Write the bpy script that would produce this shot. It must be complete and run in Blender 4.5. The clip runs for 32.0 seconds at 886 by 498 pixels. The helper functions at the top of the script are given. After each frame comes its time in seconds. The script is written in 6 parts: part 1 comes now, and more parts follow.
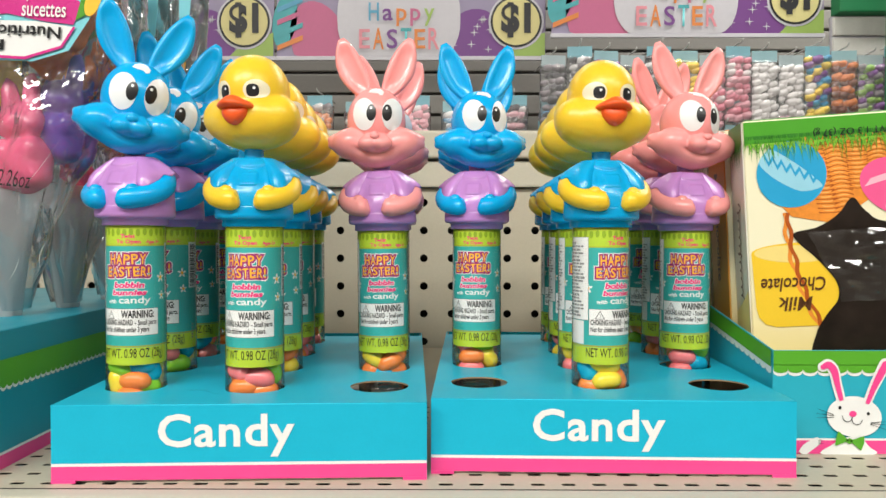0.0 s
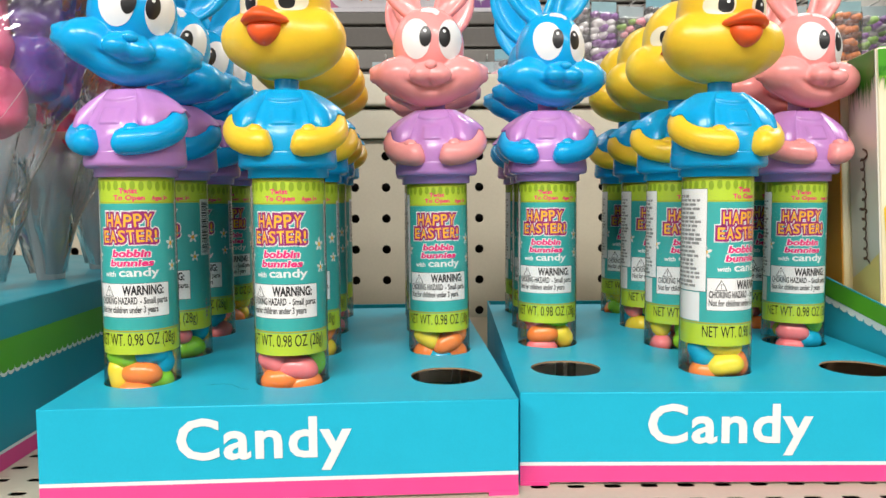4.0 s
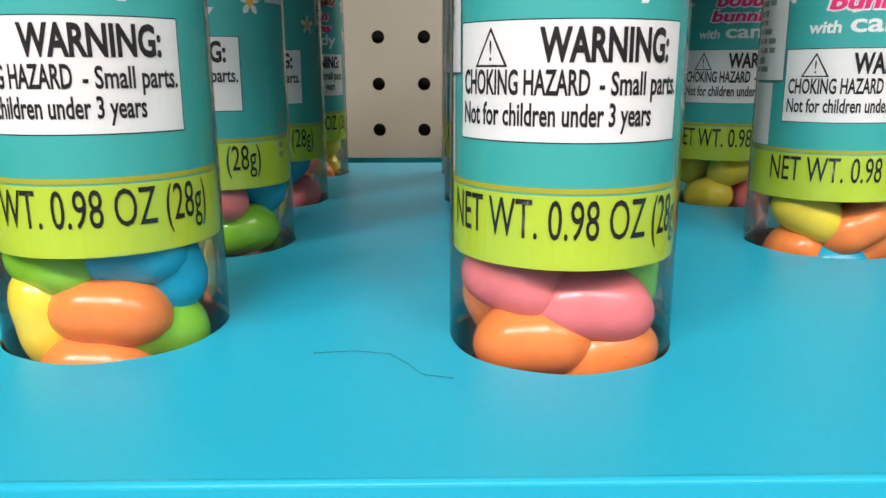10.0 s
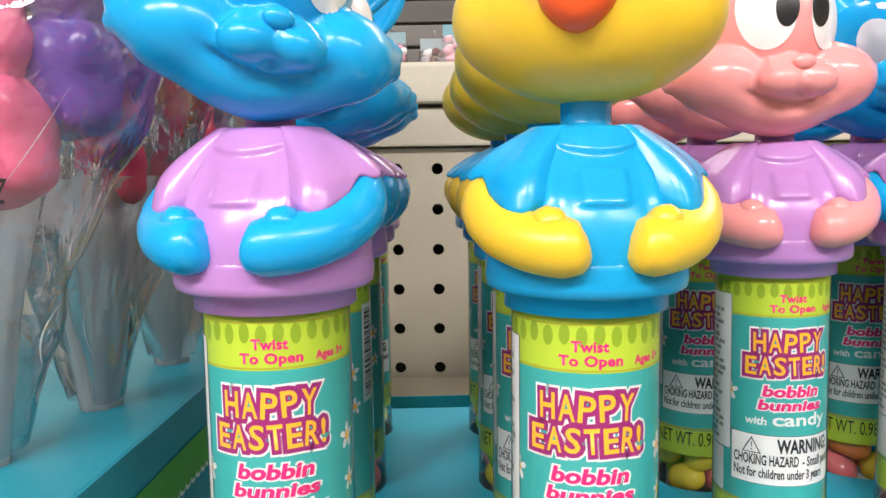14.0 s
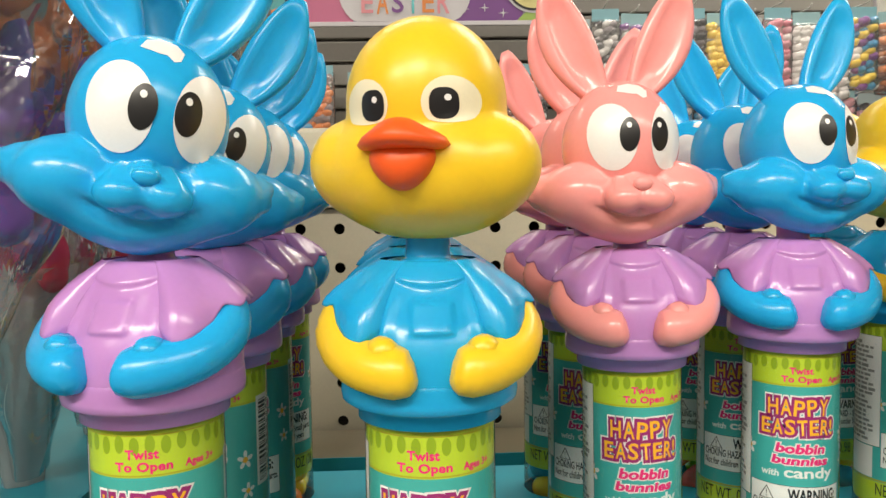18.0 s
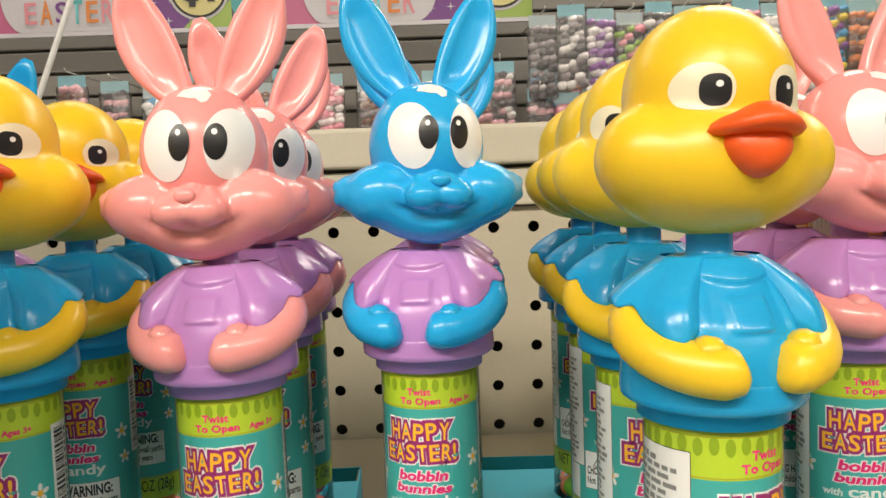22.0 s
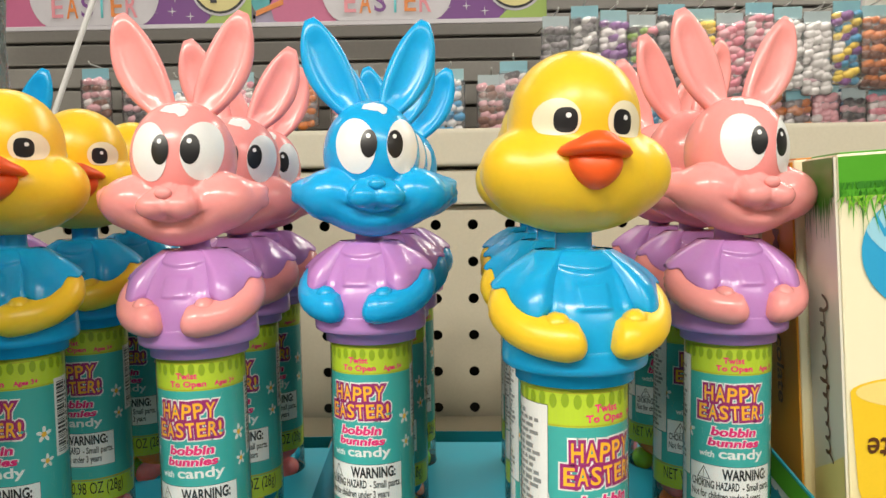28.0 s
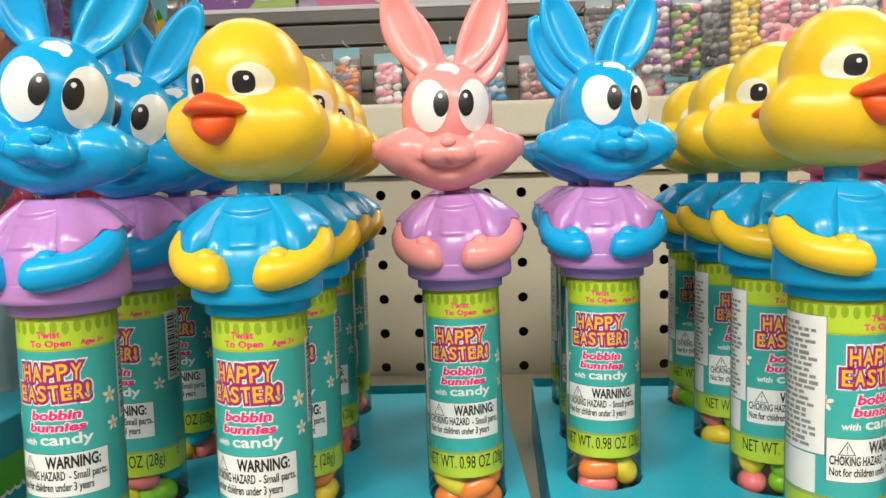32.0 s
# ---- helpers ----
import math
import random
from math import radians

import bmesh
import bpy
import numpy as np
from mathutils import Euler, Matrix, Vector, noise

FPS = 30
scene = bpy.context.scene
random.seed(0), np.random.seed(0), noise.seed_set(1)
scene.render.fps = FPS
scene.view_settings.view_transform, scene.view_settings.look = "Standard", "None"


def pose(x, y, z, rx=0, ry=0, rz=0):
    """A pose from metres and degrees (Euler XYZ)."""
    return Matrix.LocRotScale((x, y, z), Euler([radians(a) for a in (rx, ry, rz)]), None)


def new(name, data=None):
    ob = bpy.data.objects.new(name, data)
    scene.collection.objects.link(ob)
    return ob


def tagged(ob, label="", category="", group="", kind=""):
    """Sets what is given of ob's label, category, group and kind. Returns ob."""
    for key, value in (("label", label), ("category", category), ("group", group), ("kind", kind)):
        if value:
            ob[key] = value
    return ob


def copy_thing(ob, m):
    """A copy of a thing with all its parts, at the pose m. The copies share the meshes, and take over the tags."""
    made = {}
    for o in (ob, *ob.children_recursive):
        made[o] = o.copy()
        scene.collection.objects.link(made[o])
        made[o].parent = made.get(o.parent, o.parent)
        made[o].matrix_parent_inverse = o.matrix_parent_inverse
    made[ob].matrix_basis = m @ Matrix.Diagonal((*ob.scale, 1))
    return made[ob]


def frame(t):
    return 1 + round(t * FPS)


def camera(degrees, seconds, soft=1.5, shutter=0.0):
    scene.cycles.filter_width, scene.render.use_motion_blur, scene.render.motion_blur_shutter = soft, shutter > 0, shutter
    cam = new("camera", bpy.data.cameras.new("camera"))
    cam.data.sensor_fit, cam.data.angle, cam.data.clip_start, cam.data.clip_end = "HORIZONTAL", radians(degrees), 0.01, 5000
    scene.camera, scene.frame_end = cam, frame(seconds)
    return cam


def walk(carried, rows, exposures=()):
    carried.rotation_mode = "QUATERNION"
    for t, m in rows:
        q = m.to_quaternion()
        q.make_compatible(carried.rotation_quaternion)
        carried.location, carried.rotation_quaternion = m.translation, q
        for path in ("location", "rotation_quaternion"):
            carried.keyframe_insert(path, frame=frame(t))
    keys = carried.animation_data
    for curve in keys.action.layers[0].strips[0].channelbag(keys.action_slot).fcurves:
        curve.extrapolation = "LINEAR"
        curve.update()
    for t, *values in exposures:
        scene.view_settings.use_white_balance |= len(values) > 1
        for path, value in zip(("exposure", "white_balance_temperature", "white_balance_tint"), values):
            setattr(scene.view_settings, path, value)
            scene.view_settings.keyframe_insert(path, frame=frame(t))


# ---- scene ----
cam = camera(60.5, 32.0, soft=1.5)
# seconds, place, turn to the left, tilt up, lean
PATH = [
    (0.0, 0.0037, 0.0059, 0.1130, 0.32, -1.13, -0.05),
    (0.5, 0.0046, 0.0063, 0.1126, 0.18, -1.19, -0.08),
    (1.0, 0.0036, 0.0064, 0.1122, 0.22, -1.18, -0.03),
    (1.5, 0.0028, 0.0057, 0.1124, 0.26, -1.22, -0.06),
    (2.0, 0.0043, 0.0064, 0.1125, 0.15, -1.20, -0.04),
    (2.5, 0.0049, 0.0060, 0.1134, 0.34, -1.24, 0.09),
    (4.5, -0.0574, 0.1258, 0.1070, -2.51, -5.72, 0.55),
    (5.0, -0.0778, 0.1774, 0.1032, -4.33, -7.23, 1.29),
    (5.5, -0.0845, 0.2089, 0.1004, -5.52, -7.94, 3.01),
    (6.0, -0.0819, 0.2406, 0.1004, -5.19, -8.98, 1.83),
    (6.5, -0.0814, 0.2658, 0.1010, -2.06, -9.74, 0.73),
    (7.0, -0.0813, 0.2710, 0.0984, -0.80, -9.64, 0.54),
    (7.5, -0.0861, 0.2707, 0.0932, -0.77, -9.91, 0.26),
    (8.0, -0.0857, 0.2709, 0.0857, -0.74, -11.32, 0.17),
    (8.5, -0.0861, 0.2705, 0.0792, -0.52, -12.14, 0.22),
    (9.0, -0.0853, 0.2678, 0.0760, -0.39, -13.34, 0.04),
    (9.5, -0.0862, 0.2655, 0.0762, -0.06, -13.33, -0.05),
    (10.0, -0.0970, 0.2660, 0.0740, 1.55, -13.39, 0.04),
    (10.5, -0.1041, 0.2646, 0.0738, 2.40, -13.56, -0.16),
    (11.0, -0.1050, 0.2639, 0.0734, 2.50, -13.37, -0.31),
    (11.5, -0.1041, 0.2655, 0.0734, 2.39, -13.25, -0.35),
    (12.0, -0.1024, 0.2655, 0.0744, 2.26, -13.06, -0.38),
    (12.5, -0.0998, 0.2648, 0.0769, 1.98, -12.87, -0.36),
    (13.0, -0.1074, 0.2510, 0.0992, 0.11, -11.42, -0.61),
    (13.5, -0.1100, 0.2348, 0.1224, 0.79, -8.61, -0.30),
    (14.0, -0.1081, 0.2216, 0.1402, 0.91, -5.87, 0.81),
    (14.2, -0.1084, 0.2185, 0.1455, 0.62, -4.83, 0.23),
    (14.5, -0.1096, 0.2123, 0.1540, 0.17, -2.97, 0.00),
    (16.5, -0.1021, 0.1997, 0.1591, -0.04, -3.08, 0.84),
    (17.0, -0.0942, 0.2012, 0.1593, -0.54, -3.17, 0.91),
    (17.5, -0.0899, 0.2047, 0.1585, -1.01, -3.67, 0.72),
    (18.0, -0.0843, 0.2043, 0.1587, -0.84, -3.58, 0.66),
    (18.5, -0.0761, 0.2065, 0.1599, -0.65, -3.77, 0.51),
    (19.0, -0.0659, 0.2102, 0.1598, -0.37, -3.90, 0.54),
    (19.5, -0.0565, 0.2151, 0.1585, -0.78, -3.57, 0.69),
    (20.0, -0.0384, 0.2145, 0.1606, -0.22, -4.01, 0.73),
    (20.5, -0.0205, 0.2144, 0.1604, 0.15, -4.16, 1.00),
    (21.0, -0.0035, 0.2150, 0.1573, -0.06, -3.01, 1.50),
    (21.5, 0.0129, 0.2173, 0.1587, 0.01, -3.34, 1.98),
    (22.0, 0.0237, 0.2181, 0.1594, -0.39, -3.61, 1.96),
    (22.5, 0.0353, 0.2179, 0.1582, -1.07, -3.47, 1.73),
    (23.0, 0.0517, 0.2159, 0.1570, -1.27, -3.40, 2.05),
    (23.5, 0.0634, 0.2187, 0.1548, -1.77, -3.94, 2.27),
    (24.0, 0.0560, 0.2042, 0.1543, -2.12, -4.34, 2.62),
    (24.5, 0.0205, 0.1788, 0.1559, -1.79, -5.71, 2.23),
    (25.0, -0.0164, 0.1640, 0.1524, -2.91, -5.85, 1.07),
    (25.5, -0.0104, 0.1589, 0.1575, -3.64, -3.99, 1.85),
    (26.0, 0.0296, 0.1701, 0.1643, -3.30, -3.84, 0.88),
    (26.4, 0.0399, 0.1639, 0.1607, -1.00, -4.07, 0.23),
    (26.5, 0.0366, 0.1669, 0.1594, -1.33, -4.17, 0.14),
    (28.5, 0.0503, 0.1807, 0.1614, 1.71, -3.48, 0.76),
    (29.0, 0.0489, 0.1770, 0.1632, 1.84, -2.80, 0.58),
    (29.5, 0.0577, 0.1840, 0.1584, 2.51, -2.61, 1.27),
    (30.0, 0.0598, 0.1898, 0.1552, 4.36, -3.09, 1.65),
    (30.2, 0.0635, 0.1813, 0.1575, 5.83, -3.62, 1.44),
    (30.5, 0.0593, 0.1866, 0.1549, 5.62, -3.83, 1.75),
    (31.0, 0.0442, 0.1849, 0.1553, 5.80, -4.75, 1.36),
    (31.5, 0.0085, 0.1775, 0.1487, 4.30, -4.51, 1.41),
    (32.0, -0.0243, 0.1501, 0.1498, 2.52, -4.99, 1.43),
]
walk(cam, [(t, pose(x, y, z, 90 + tilt, lean, turn)) for t, x, y, z, turn, tilt, lean in PATH],
     exposures=[(0, -0.06, 6500, 8), (3.0, -0.06, 6500, 10), (5.0, 0.24, 6450, 14), (6.0, 0.36, 6450, 17), (7.0, 0.42, 6400, 16), (8.0, 0.34, 6350, 16), (9.0, 0.17, 6350, 16), (12.2, 0.08, 6400, 16), (13.0, 0.28, 6250, 14),
                (14.0, 0.25, 6500, 16), (16.5, -0.10, 7000, 7), (20, -0.12, 7450, 11), (24, -0.06, 6900, 7), (25, -0.02, 6650, 4), (26, -0.05, 7000, 9), (32, -0.03, 6850, 8)])

# Light: rows of ceiling fittings over the aisles
world = bpy.data.worlds.new("world")
scene.world = world
world.use_nodes = True
world.node_tree.nodes["Background"].inputs["Color"].default_value = (0.9, 0.95, 1.0, 1)
world.node_tree.nodes["Background"].inputs["Strength"].default_value = 0.2


def ceiling_lamp(x, y, power, size_x=1.2, size_y=0.3):
    data = bpy.data.lights.new("ceiling_lamp", "AREA")
    data.shape, data.size, data.size_y, data.energy = "RECTANGLE", size_x, size_y, power
    data.color = (1.0, 0.965, 0.90)
    ob = new("ceiling_lamp", data)
    ob.matrix_basis = pose(x, y, 1.98)
    return tagged(ob, "long fluorescent ceiling fitting", "ceiling light", "ceiling lights")


for lx, power, north in ((-2.0, 76, 10), (-0.5, 80, 11), (1.2, 42, 28), (2.6, 30, 38)):
    ceiling_lamp(lx, -1.7, power)
    ceiling_lamp(lx, 2.15, north)

# Materials -----------------------------------------------------------------
MATS = {}


def nodes_of(name):
    m = bpy.data.materials.new(name)
    m.use_nodes = True
    nt = m.node_tree
    return m, nt, nt.nodes["Principled BSDF"]


def coords(nt, scale):
    tc = nt.nodes.new("ShaderNodeTexCoord")
    mp = nt.nodes.new("ShaderNodeMapping")
    mp.inputs["Scale"].default_value = (scale, scale, scale)
    nt.links.new(tc.outputs["Object"], mp.inputs["Vector"])
    return mp.outputs["Vector"]


def surface(name, colour, rough=0.4, metal=0.0, vary=0.06, grain=300.0, blotch=25.0, bump=0.1, bump_scale=None,
            coat=0.0, sss=0.0, spec=0.5, random=0.0, bump_depth=0.0002):
    """A painted, printed or moulded surface with variation at two scales and fine relief."""
    if name in MATS:
        return MATS[name]
    m, nt, b = nodes_of(name)
    b.inputs["Roughness"].default_value = rough
    b.inputs["Metallic"].default_value = metal
    b.inputs["Specular IOR Level"].default_value = spec
    if coat:
        b.inputs["Coat Weight"].default_value = coat
        b.inputs["Coat Roughness"].default_value = 0.06
    if sss:
        b.inputs["Subsurface Weight"].default_value = sss
        b.inputs["Subsurface Radius"].default_value = (0.004, 0.003, 0.003)
        b.inputs["Subsurface Scale"].default_value = 1.0
    vec = coords(nt, 1.0)
    n1 = nt.nodes.new("ShaderNodeTexNoise")
    n1.inputs["Scale"].default_value, n1.inputs["Detail"].default_value = grain, 4
    n2 = nt.nodes.new("ShaderNodeTexNoise")
    n2.inputs["Scale"].default_value, n2.inputs["Detail"].default_value = blotch, 3
    nt.links.new(vec, n1.inputs["Vector"])
    nt.links.new(vec, n2.inputs["Vector"])
    add = nt.nodes.new("ShaderNodeMath")
    add.operation = "ADD"
    nt.links.new(n1.outputs["Fac"], add.inputs[0])
    nt.links.new(n2.outputs["Fac"], add.inputs[1])
    ramp = nt.nodes.new("ShaderNodeMapRange")
    ramp.inputs["From Min"].default_value, ramp.inputs["From Max"].default_value = 0.6, 1.4
    ramp.inputs["To Min"].default_value, ramp.inputs["To Max"].default_value = 1 - vary, 1 + vary
    nt.links.new(add.outputs[0], ramp.inputs["Value"])
    mul = nt.nodes.new("ShaderNodeVectorMath")
    mul.operation = "SCALE"
    mul.inputs[0].default_value = colour
    value = ramp.outputs["Result"]
    if random:
        oi = nt.nodes.new("ShaderNodeObjectInfo")
        r2 = nt.nodes.new("ShaderNodeMapRange")
        r2.inputs["To Min"].default_value, r2.inputs["To Max"].default_value = 1 - random, 1 + random
        nt.links.new(oi.outputs["Random"], r2.inputs["Value"])
        m2 = nt.nodes.new("ShaderNodeMath")
        m2.operation = "MULTIPLY"
        nt.links.new(value, m2.inputs[0])
        nt.links.new(r2.outputs["Result"], m2.inputs[1])
        value = m2.outputs[0]
    nt.links.new(value, mul.inputs["Scale"])
    nt.links.new(mul.outputs[0], b.inputs["Base Color"])
    rr = nt.nodes.new("ShaderNodeMapRange")
    rr.inputs["To Min"].default_value, rr.inputs["To Max"].default_value = max(0.02, rough - 0.06), min(1, rough + 0.1)
    nt.links.new(n2.outputs["Fac"], rr.inputs["Value"])
    nt.links.new(rr.outputs["Result"], b.inputs["Roughness"])
    if bump:
        bp = nt.nodes.new("ShaderNodeBump")
        bp.inputs["Strength"].default_value = bump
        bp.inputs["Distance"].default_value = bump_depth
        n3 = nt.nodes.new("ShaderNodeTexNoise")
        n3.inputs["Scale"].default_value, n3.inputs["Detail"].default_value = bump_scale or grain, 3
        nt.links.new(vec, n3.inputs["Vector"])
        nt.links.new(n3.outputs["Fac"], bp.inputs["Height"])
        nt.links.new(bp.outputs["Normal"], b.inputs["Normal"])
    MATS[name] = m
    return m


def clear_film(name, tint, gloss=0.12, rough=0.08, wrinkle=0.0, wrinkle_scale=60.0, milky=0.0):
    """Thin clear plastic: lets light straight through, with a gloss that grows at grazing angles."""
    m, nt, b = nodes_of(name)
    out = nt.nodes["Material Output"]
    nt.nodes.remove(b)
    tr = nt.nodes.new("ShaderNodeBsdfTransparent")
    tr.inputs["Color"].default_value = (*tint, 1)
    gl = nt.nodes.new("ShaderNodeBsdfGlossy")
    gl.inputs["Roughness"].default_value = rough
    fr = nt.nodes.new("ShaderNodeFresnel")
    fr.inputs["IOR"].default_value = 1.45
    mr = nt.nodes.new("ShaderNodeMath")
    mr.operation = "MULTIPLY"
    mr.inputs[1].default_value = gloss / 0.12
    nt.links.new(fr.outputs["Fac"], mr.inputs[0])
    mr.use_clamp = True
    mix = nt.nodes.new("ShaderNodeMixShader")
    nt.links.new(mr.outputs[0], mix.inputs["Fac"])
    first = tr
    if milky:
        df = nt.nodes.new("ShaderNodeBsdfTranslucent")
        df.inputs["Color"].default_value = (0.85, 0.87, 0.88, 1)
        d2 = nt.nodes.new("ShaderNodeBsdfDiffuse")
        d2.inputs["Color"].default_value = (0.85, 0.87, 0.88, 1)
        mm = nt.nodes.new("ShaderNodeMixShader")
        mm.inputs["Fac"].default_value = 0.5
        nt.links.new(df.outputs[0], mm.inputs[1])
        nt.links.new(d2.outputs[0], mm.inputs[2])
        m3 = nt.nodes.new("ShaderNodeMixShader")
        m3.inputs["Fac"].default_value = milky
        nt.links.new(tr.outputs[0], m3.inputs[1])
        nt.links.new(mm.outputs[0], m3.inputs[2])
        first = m3
    nt.links.new(first.outputs[0], mix.inputs[1])
    nt.links.new(gl.outputs[0], mix.inputs[2])
    if wrinkle:
        bp = nt.nodes.new("ShaderNodeBump")
        bp.inputs["Strength"].default_value = wrinkle
        bp.inputs["Distance"].default_value = 0.003
        n3 = nt.nodes.new("ShaderNodeTexNoise")
        n3.inputs["Scale"].default_value, n3.inputs["Detail"].default_value = wrinkle_scale, 3
        n3.inputs["Distortion"].default_value = 1.2
        nt.links.new(coords(nt, 1.0), n3.inputs["Vector"])
        nt.links.new(n3.outputs["Fac"], bp.inputs["Height"])
        nt.links.new(bp.outputs["Normal"], gl.inputs["Normal"])
        nt.links.new(bp.outputs["Normal"], fr.inputs["Normal"])
    nt.links.new(mix.outputs[0], out.inputs["Surface"])
    MATS[name] = m
    return m


def plastic(name, colour, **k):
    a = dict(rough=0.20, vary=0.03, grain=900, blotch=60, bump=0.05, bump_scale=180, sss=0.15)
    a.update(k)
    return surface(name, colour, **a)


def paper(name, colour, **k):
    a = dict(rough=0.42, vary=0.03, grain=1500, blotch=70, bump=0.04, bump_scale=700)
    a.update(k)
    return surface(name, colour, **a)


BLUE = plastic("sky_blue_plastic", (0.003, 0.39, 0.80), spec=0.38)
DUCK_BLUE = plastic("duck_shirt_blue_plastic", (0.002, 0.35, 0.70), spec=0.38)
PINK = plastic("coral_pink_plastic", (0.90, 0.34, 0.335))
YELLOW = plastic("yellow_plastic", (0.88, 0.57, 0.03), rough=0.3)
PURPLE = plastic("lilac_plastic", (0.50, 0.24, 0.58))
ORANGE = plastic("beak_orange_plastic", (0.90, 0.11, 0.015), rough=0.4)
EYE_WHITE = paper("eye_white_print", (0.82, 0.83, 0.84), rough=0.3)
EYE_CREAM = paper("eye_cream_print", (0.84, 0.76, 0.55), rough=0.3)
INK = paper("black_ink", (0.012, 0.012, 0.014), rough=0.3)
TEAL = paper("label_teal_print", (0.045, 0.41, 0.39))
LIME = paper("label_lime_print", (0.47, 0.62, 0.045))
LIME_DARK = paper("label_oval_print", (0.27, 0.40, 0.02))
GOLD = paper("label_gold_line", (0.42, 0.40, 0.03))
WHITE = paper("white_print", (0.80, 0.80, 0.79))
MAGENTA = paper("magenta_print", (0.78, 0.02, 0.19))
PLUM = paper("plum_outline_print", (0.33, 0.02, 0.17))
SUN = paper("title_yellow_print", (0.92, 0.50, 0.035))
GREY_TYPE = paper("small_type_ink", (0.26, 0.26, 0.26))
CARD_BLUE = paper("tray_blue_card", (0.014, 0.43, 0.62), spec=0.25, rough=0.36, bump=0.06, bump_scale=120, vary=0.04)
CARD_TEAL = paper("side_tray_teal_card", (0.012, 0.27, 0.36), rough=0.4, vary=0.05)
CARD_PINK = paper("tray_pink_card", (0.83, 0.06, 0.27), rough=0.38)
CARD_GREEN = paper("tray_green_card", (0.09, 0.36, 0.02), rough=0.4)
CARD_RAW = paper("raw_brown_card", (0.30, 0.19, 0.10), rough=0.9, vary=0.15, bump=0.3)
CARD_RAW_PALE = paper("raw_grey_card", (0.47, 0.41, 0.34), rough=0.9, vary=0.12, bump=0.3)
METAL_CREAM = surface("cream_enamel_metal", (0.50, 0.45, 0.35), rough=0.42, vary=0.05, grain=600, blotch=9, bump=0.08, bump_scale=900)
RAIL_CREAM = surface("cream_rail_metal", (0.56, 0.52, 0.42), rough=0.38, vary=0.05, grain=500, blotch=7, bump=0.06)
# near-black: painted shade for holes and slots, and the hair's own colour
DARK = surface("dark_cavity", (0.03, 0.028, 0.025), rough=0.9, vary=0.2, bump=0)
TUBE_CLEAR = clear_film("clear_tube_plastic", (0.97, 0.98, 0.98), gloss=0.10, rough=0.05)
FILM = clear_film("clear_bag_film", (0.74, 0.75, 0.76), gloss=0.46, rough=0.06, wrinkle=0.3, wrinkle_scale=70, milky=0.04)
STICK = clear_film("milky_stick_plastic", (0.85, 0.90, 0.90), gloss=0.12, rough=0.2, wrinkle=0.4, milky=0.55)
BEANS = {
    "orange": plastic("orange_candy_shell", (0.91, 0.25, 0.05), rough=0.22, vary=0.08, grain=700, blotch=150),
    "yellow": plastic("yellow_candy_shell", (0.88, 0.68, 0.05), rough=0.22, vary=0.08, grain=700, blotch=150),
    "green": plastic("green_candy_shell", (0.25, 0.60, 0.03), rough=0.22, vary=0.08, grain=700, blotch=150),
    "pink": plastic("pink_candy_shell", (0.90, 0.22, 0.23), rough=0.22, vary=0.08, grain=700, blotch=150),
    "blue": plastic("blue_candy_shell", (0.01, 0.38, 0.60), rough=0.22, vary=0.08, grain=700, blotch=150),
}

MM = 0.001
SHELF_Z = 0.0095
TRAY_Z = 0.0420


# Mesh helpers ----------------------------------------------------------------
def link_mesh(name, verts, faces, material, parent=None, label="", smooth=False):
    me = bpy.data.meshes.new(name)
    me.from_pydata([tuple(v) for v in verts], [], faces)
    me.update()
    if smooth:
        me.polygons.foreach_set("use_smooth", [True] * len(me.polygons))
    for m in (material if isinstance(material, (list, tuple)) else [material]):
        me.materials.append(m)
    ob = new(name, me)
    if parent is not None:
        ob.parent = parent
    if label:
        tagged(ob, label)
    return ob


def part(name, bm, material, parent=None, label="", smooth=False):
    me = bpy.data.meshes.new(name)
    bm.normal_update()
    bm.to_mesh(me)
    bm.free()
    if smooth:
        me.polygons.foreach_set("use_smooth", [True] * len(me.polygons))
    for m in (material if isinstance(material, (list, tuple)) else [material]):
        me.materials.append(m)
    ob = new(name, me)
    if parent is not None:
        ob.parent = parent
    if label:
        tagged(ob, label)
    return ob


def share(name, source, parent, label=""):
    """Another object on the mesh of an earlier one."""
    ob = new(name, source.data)
    ob.parent = parent
    ob.matrix_basis = source.matrix_basis
    if label:
        tagged(ob, label)
    return ob


def box_bm(x0, x1, y0, y1, z0, z1, bevel=0.0, seg=2):
    bm = bmesh.new()
    bmesh.ops.create_cube(bm, size=1)
    for v in bm.verts:
        v.co = Vector((x0 + (v.co.x + 0.5) * (x1 - x0), y0 + (v.co.y + 0.5) * (y1 - y0), z0 + (v.co.z + 0.5) * (z1 - z0)))
    if bevel:
        bmesh.ops.bevel(bm, geom=bm.edges[:], offset=bevel, segments=seg, affect="EDGES", profile=0.6)
    return bm


def lathe(profile, n=48, close=False):
    """Verts and faces of a profile of (radius, z) turned about z."""
    verts, faces = [], []
    for r, z in profile:
        for k in range(n):
            a = 2 * math.pi * k / n
            verts.append((r * math.sin(a), -r * math.cos(a), z))
    for i in range(len(profile) - 1):
        for k in range(n):
            k2 = (k + 1) % n
            faces.append((i * n + k, i * n + k2, (i + 1) * n + k2, (i + 1) * n + k))
    if close:
        faces.append(tuple(range(n))[::-1])
        faces.append(tuple(range((len(profile) - 1) * n, len(profile) * n)))
    return verts, faces


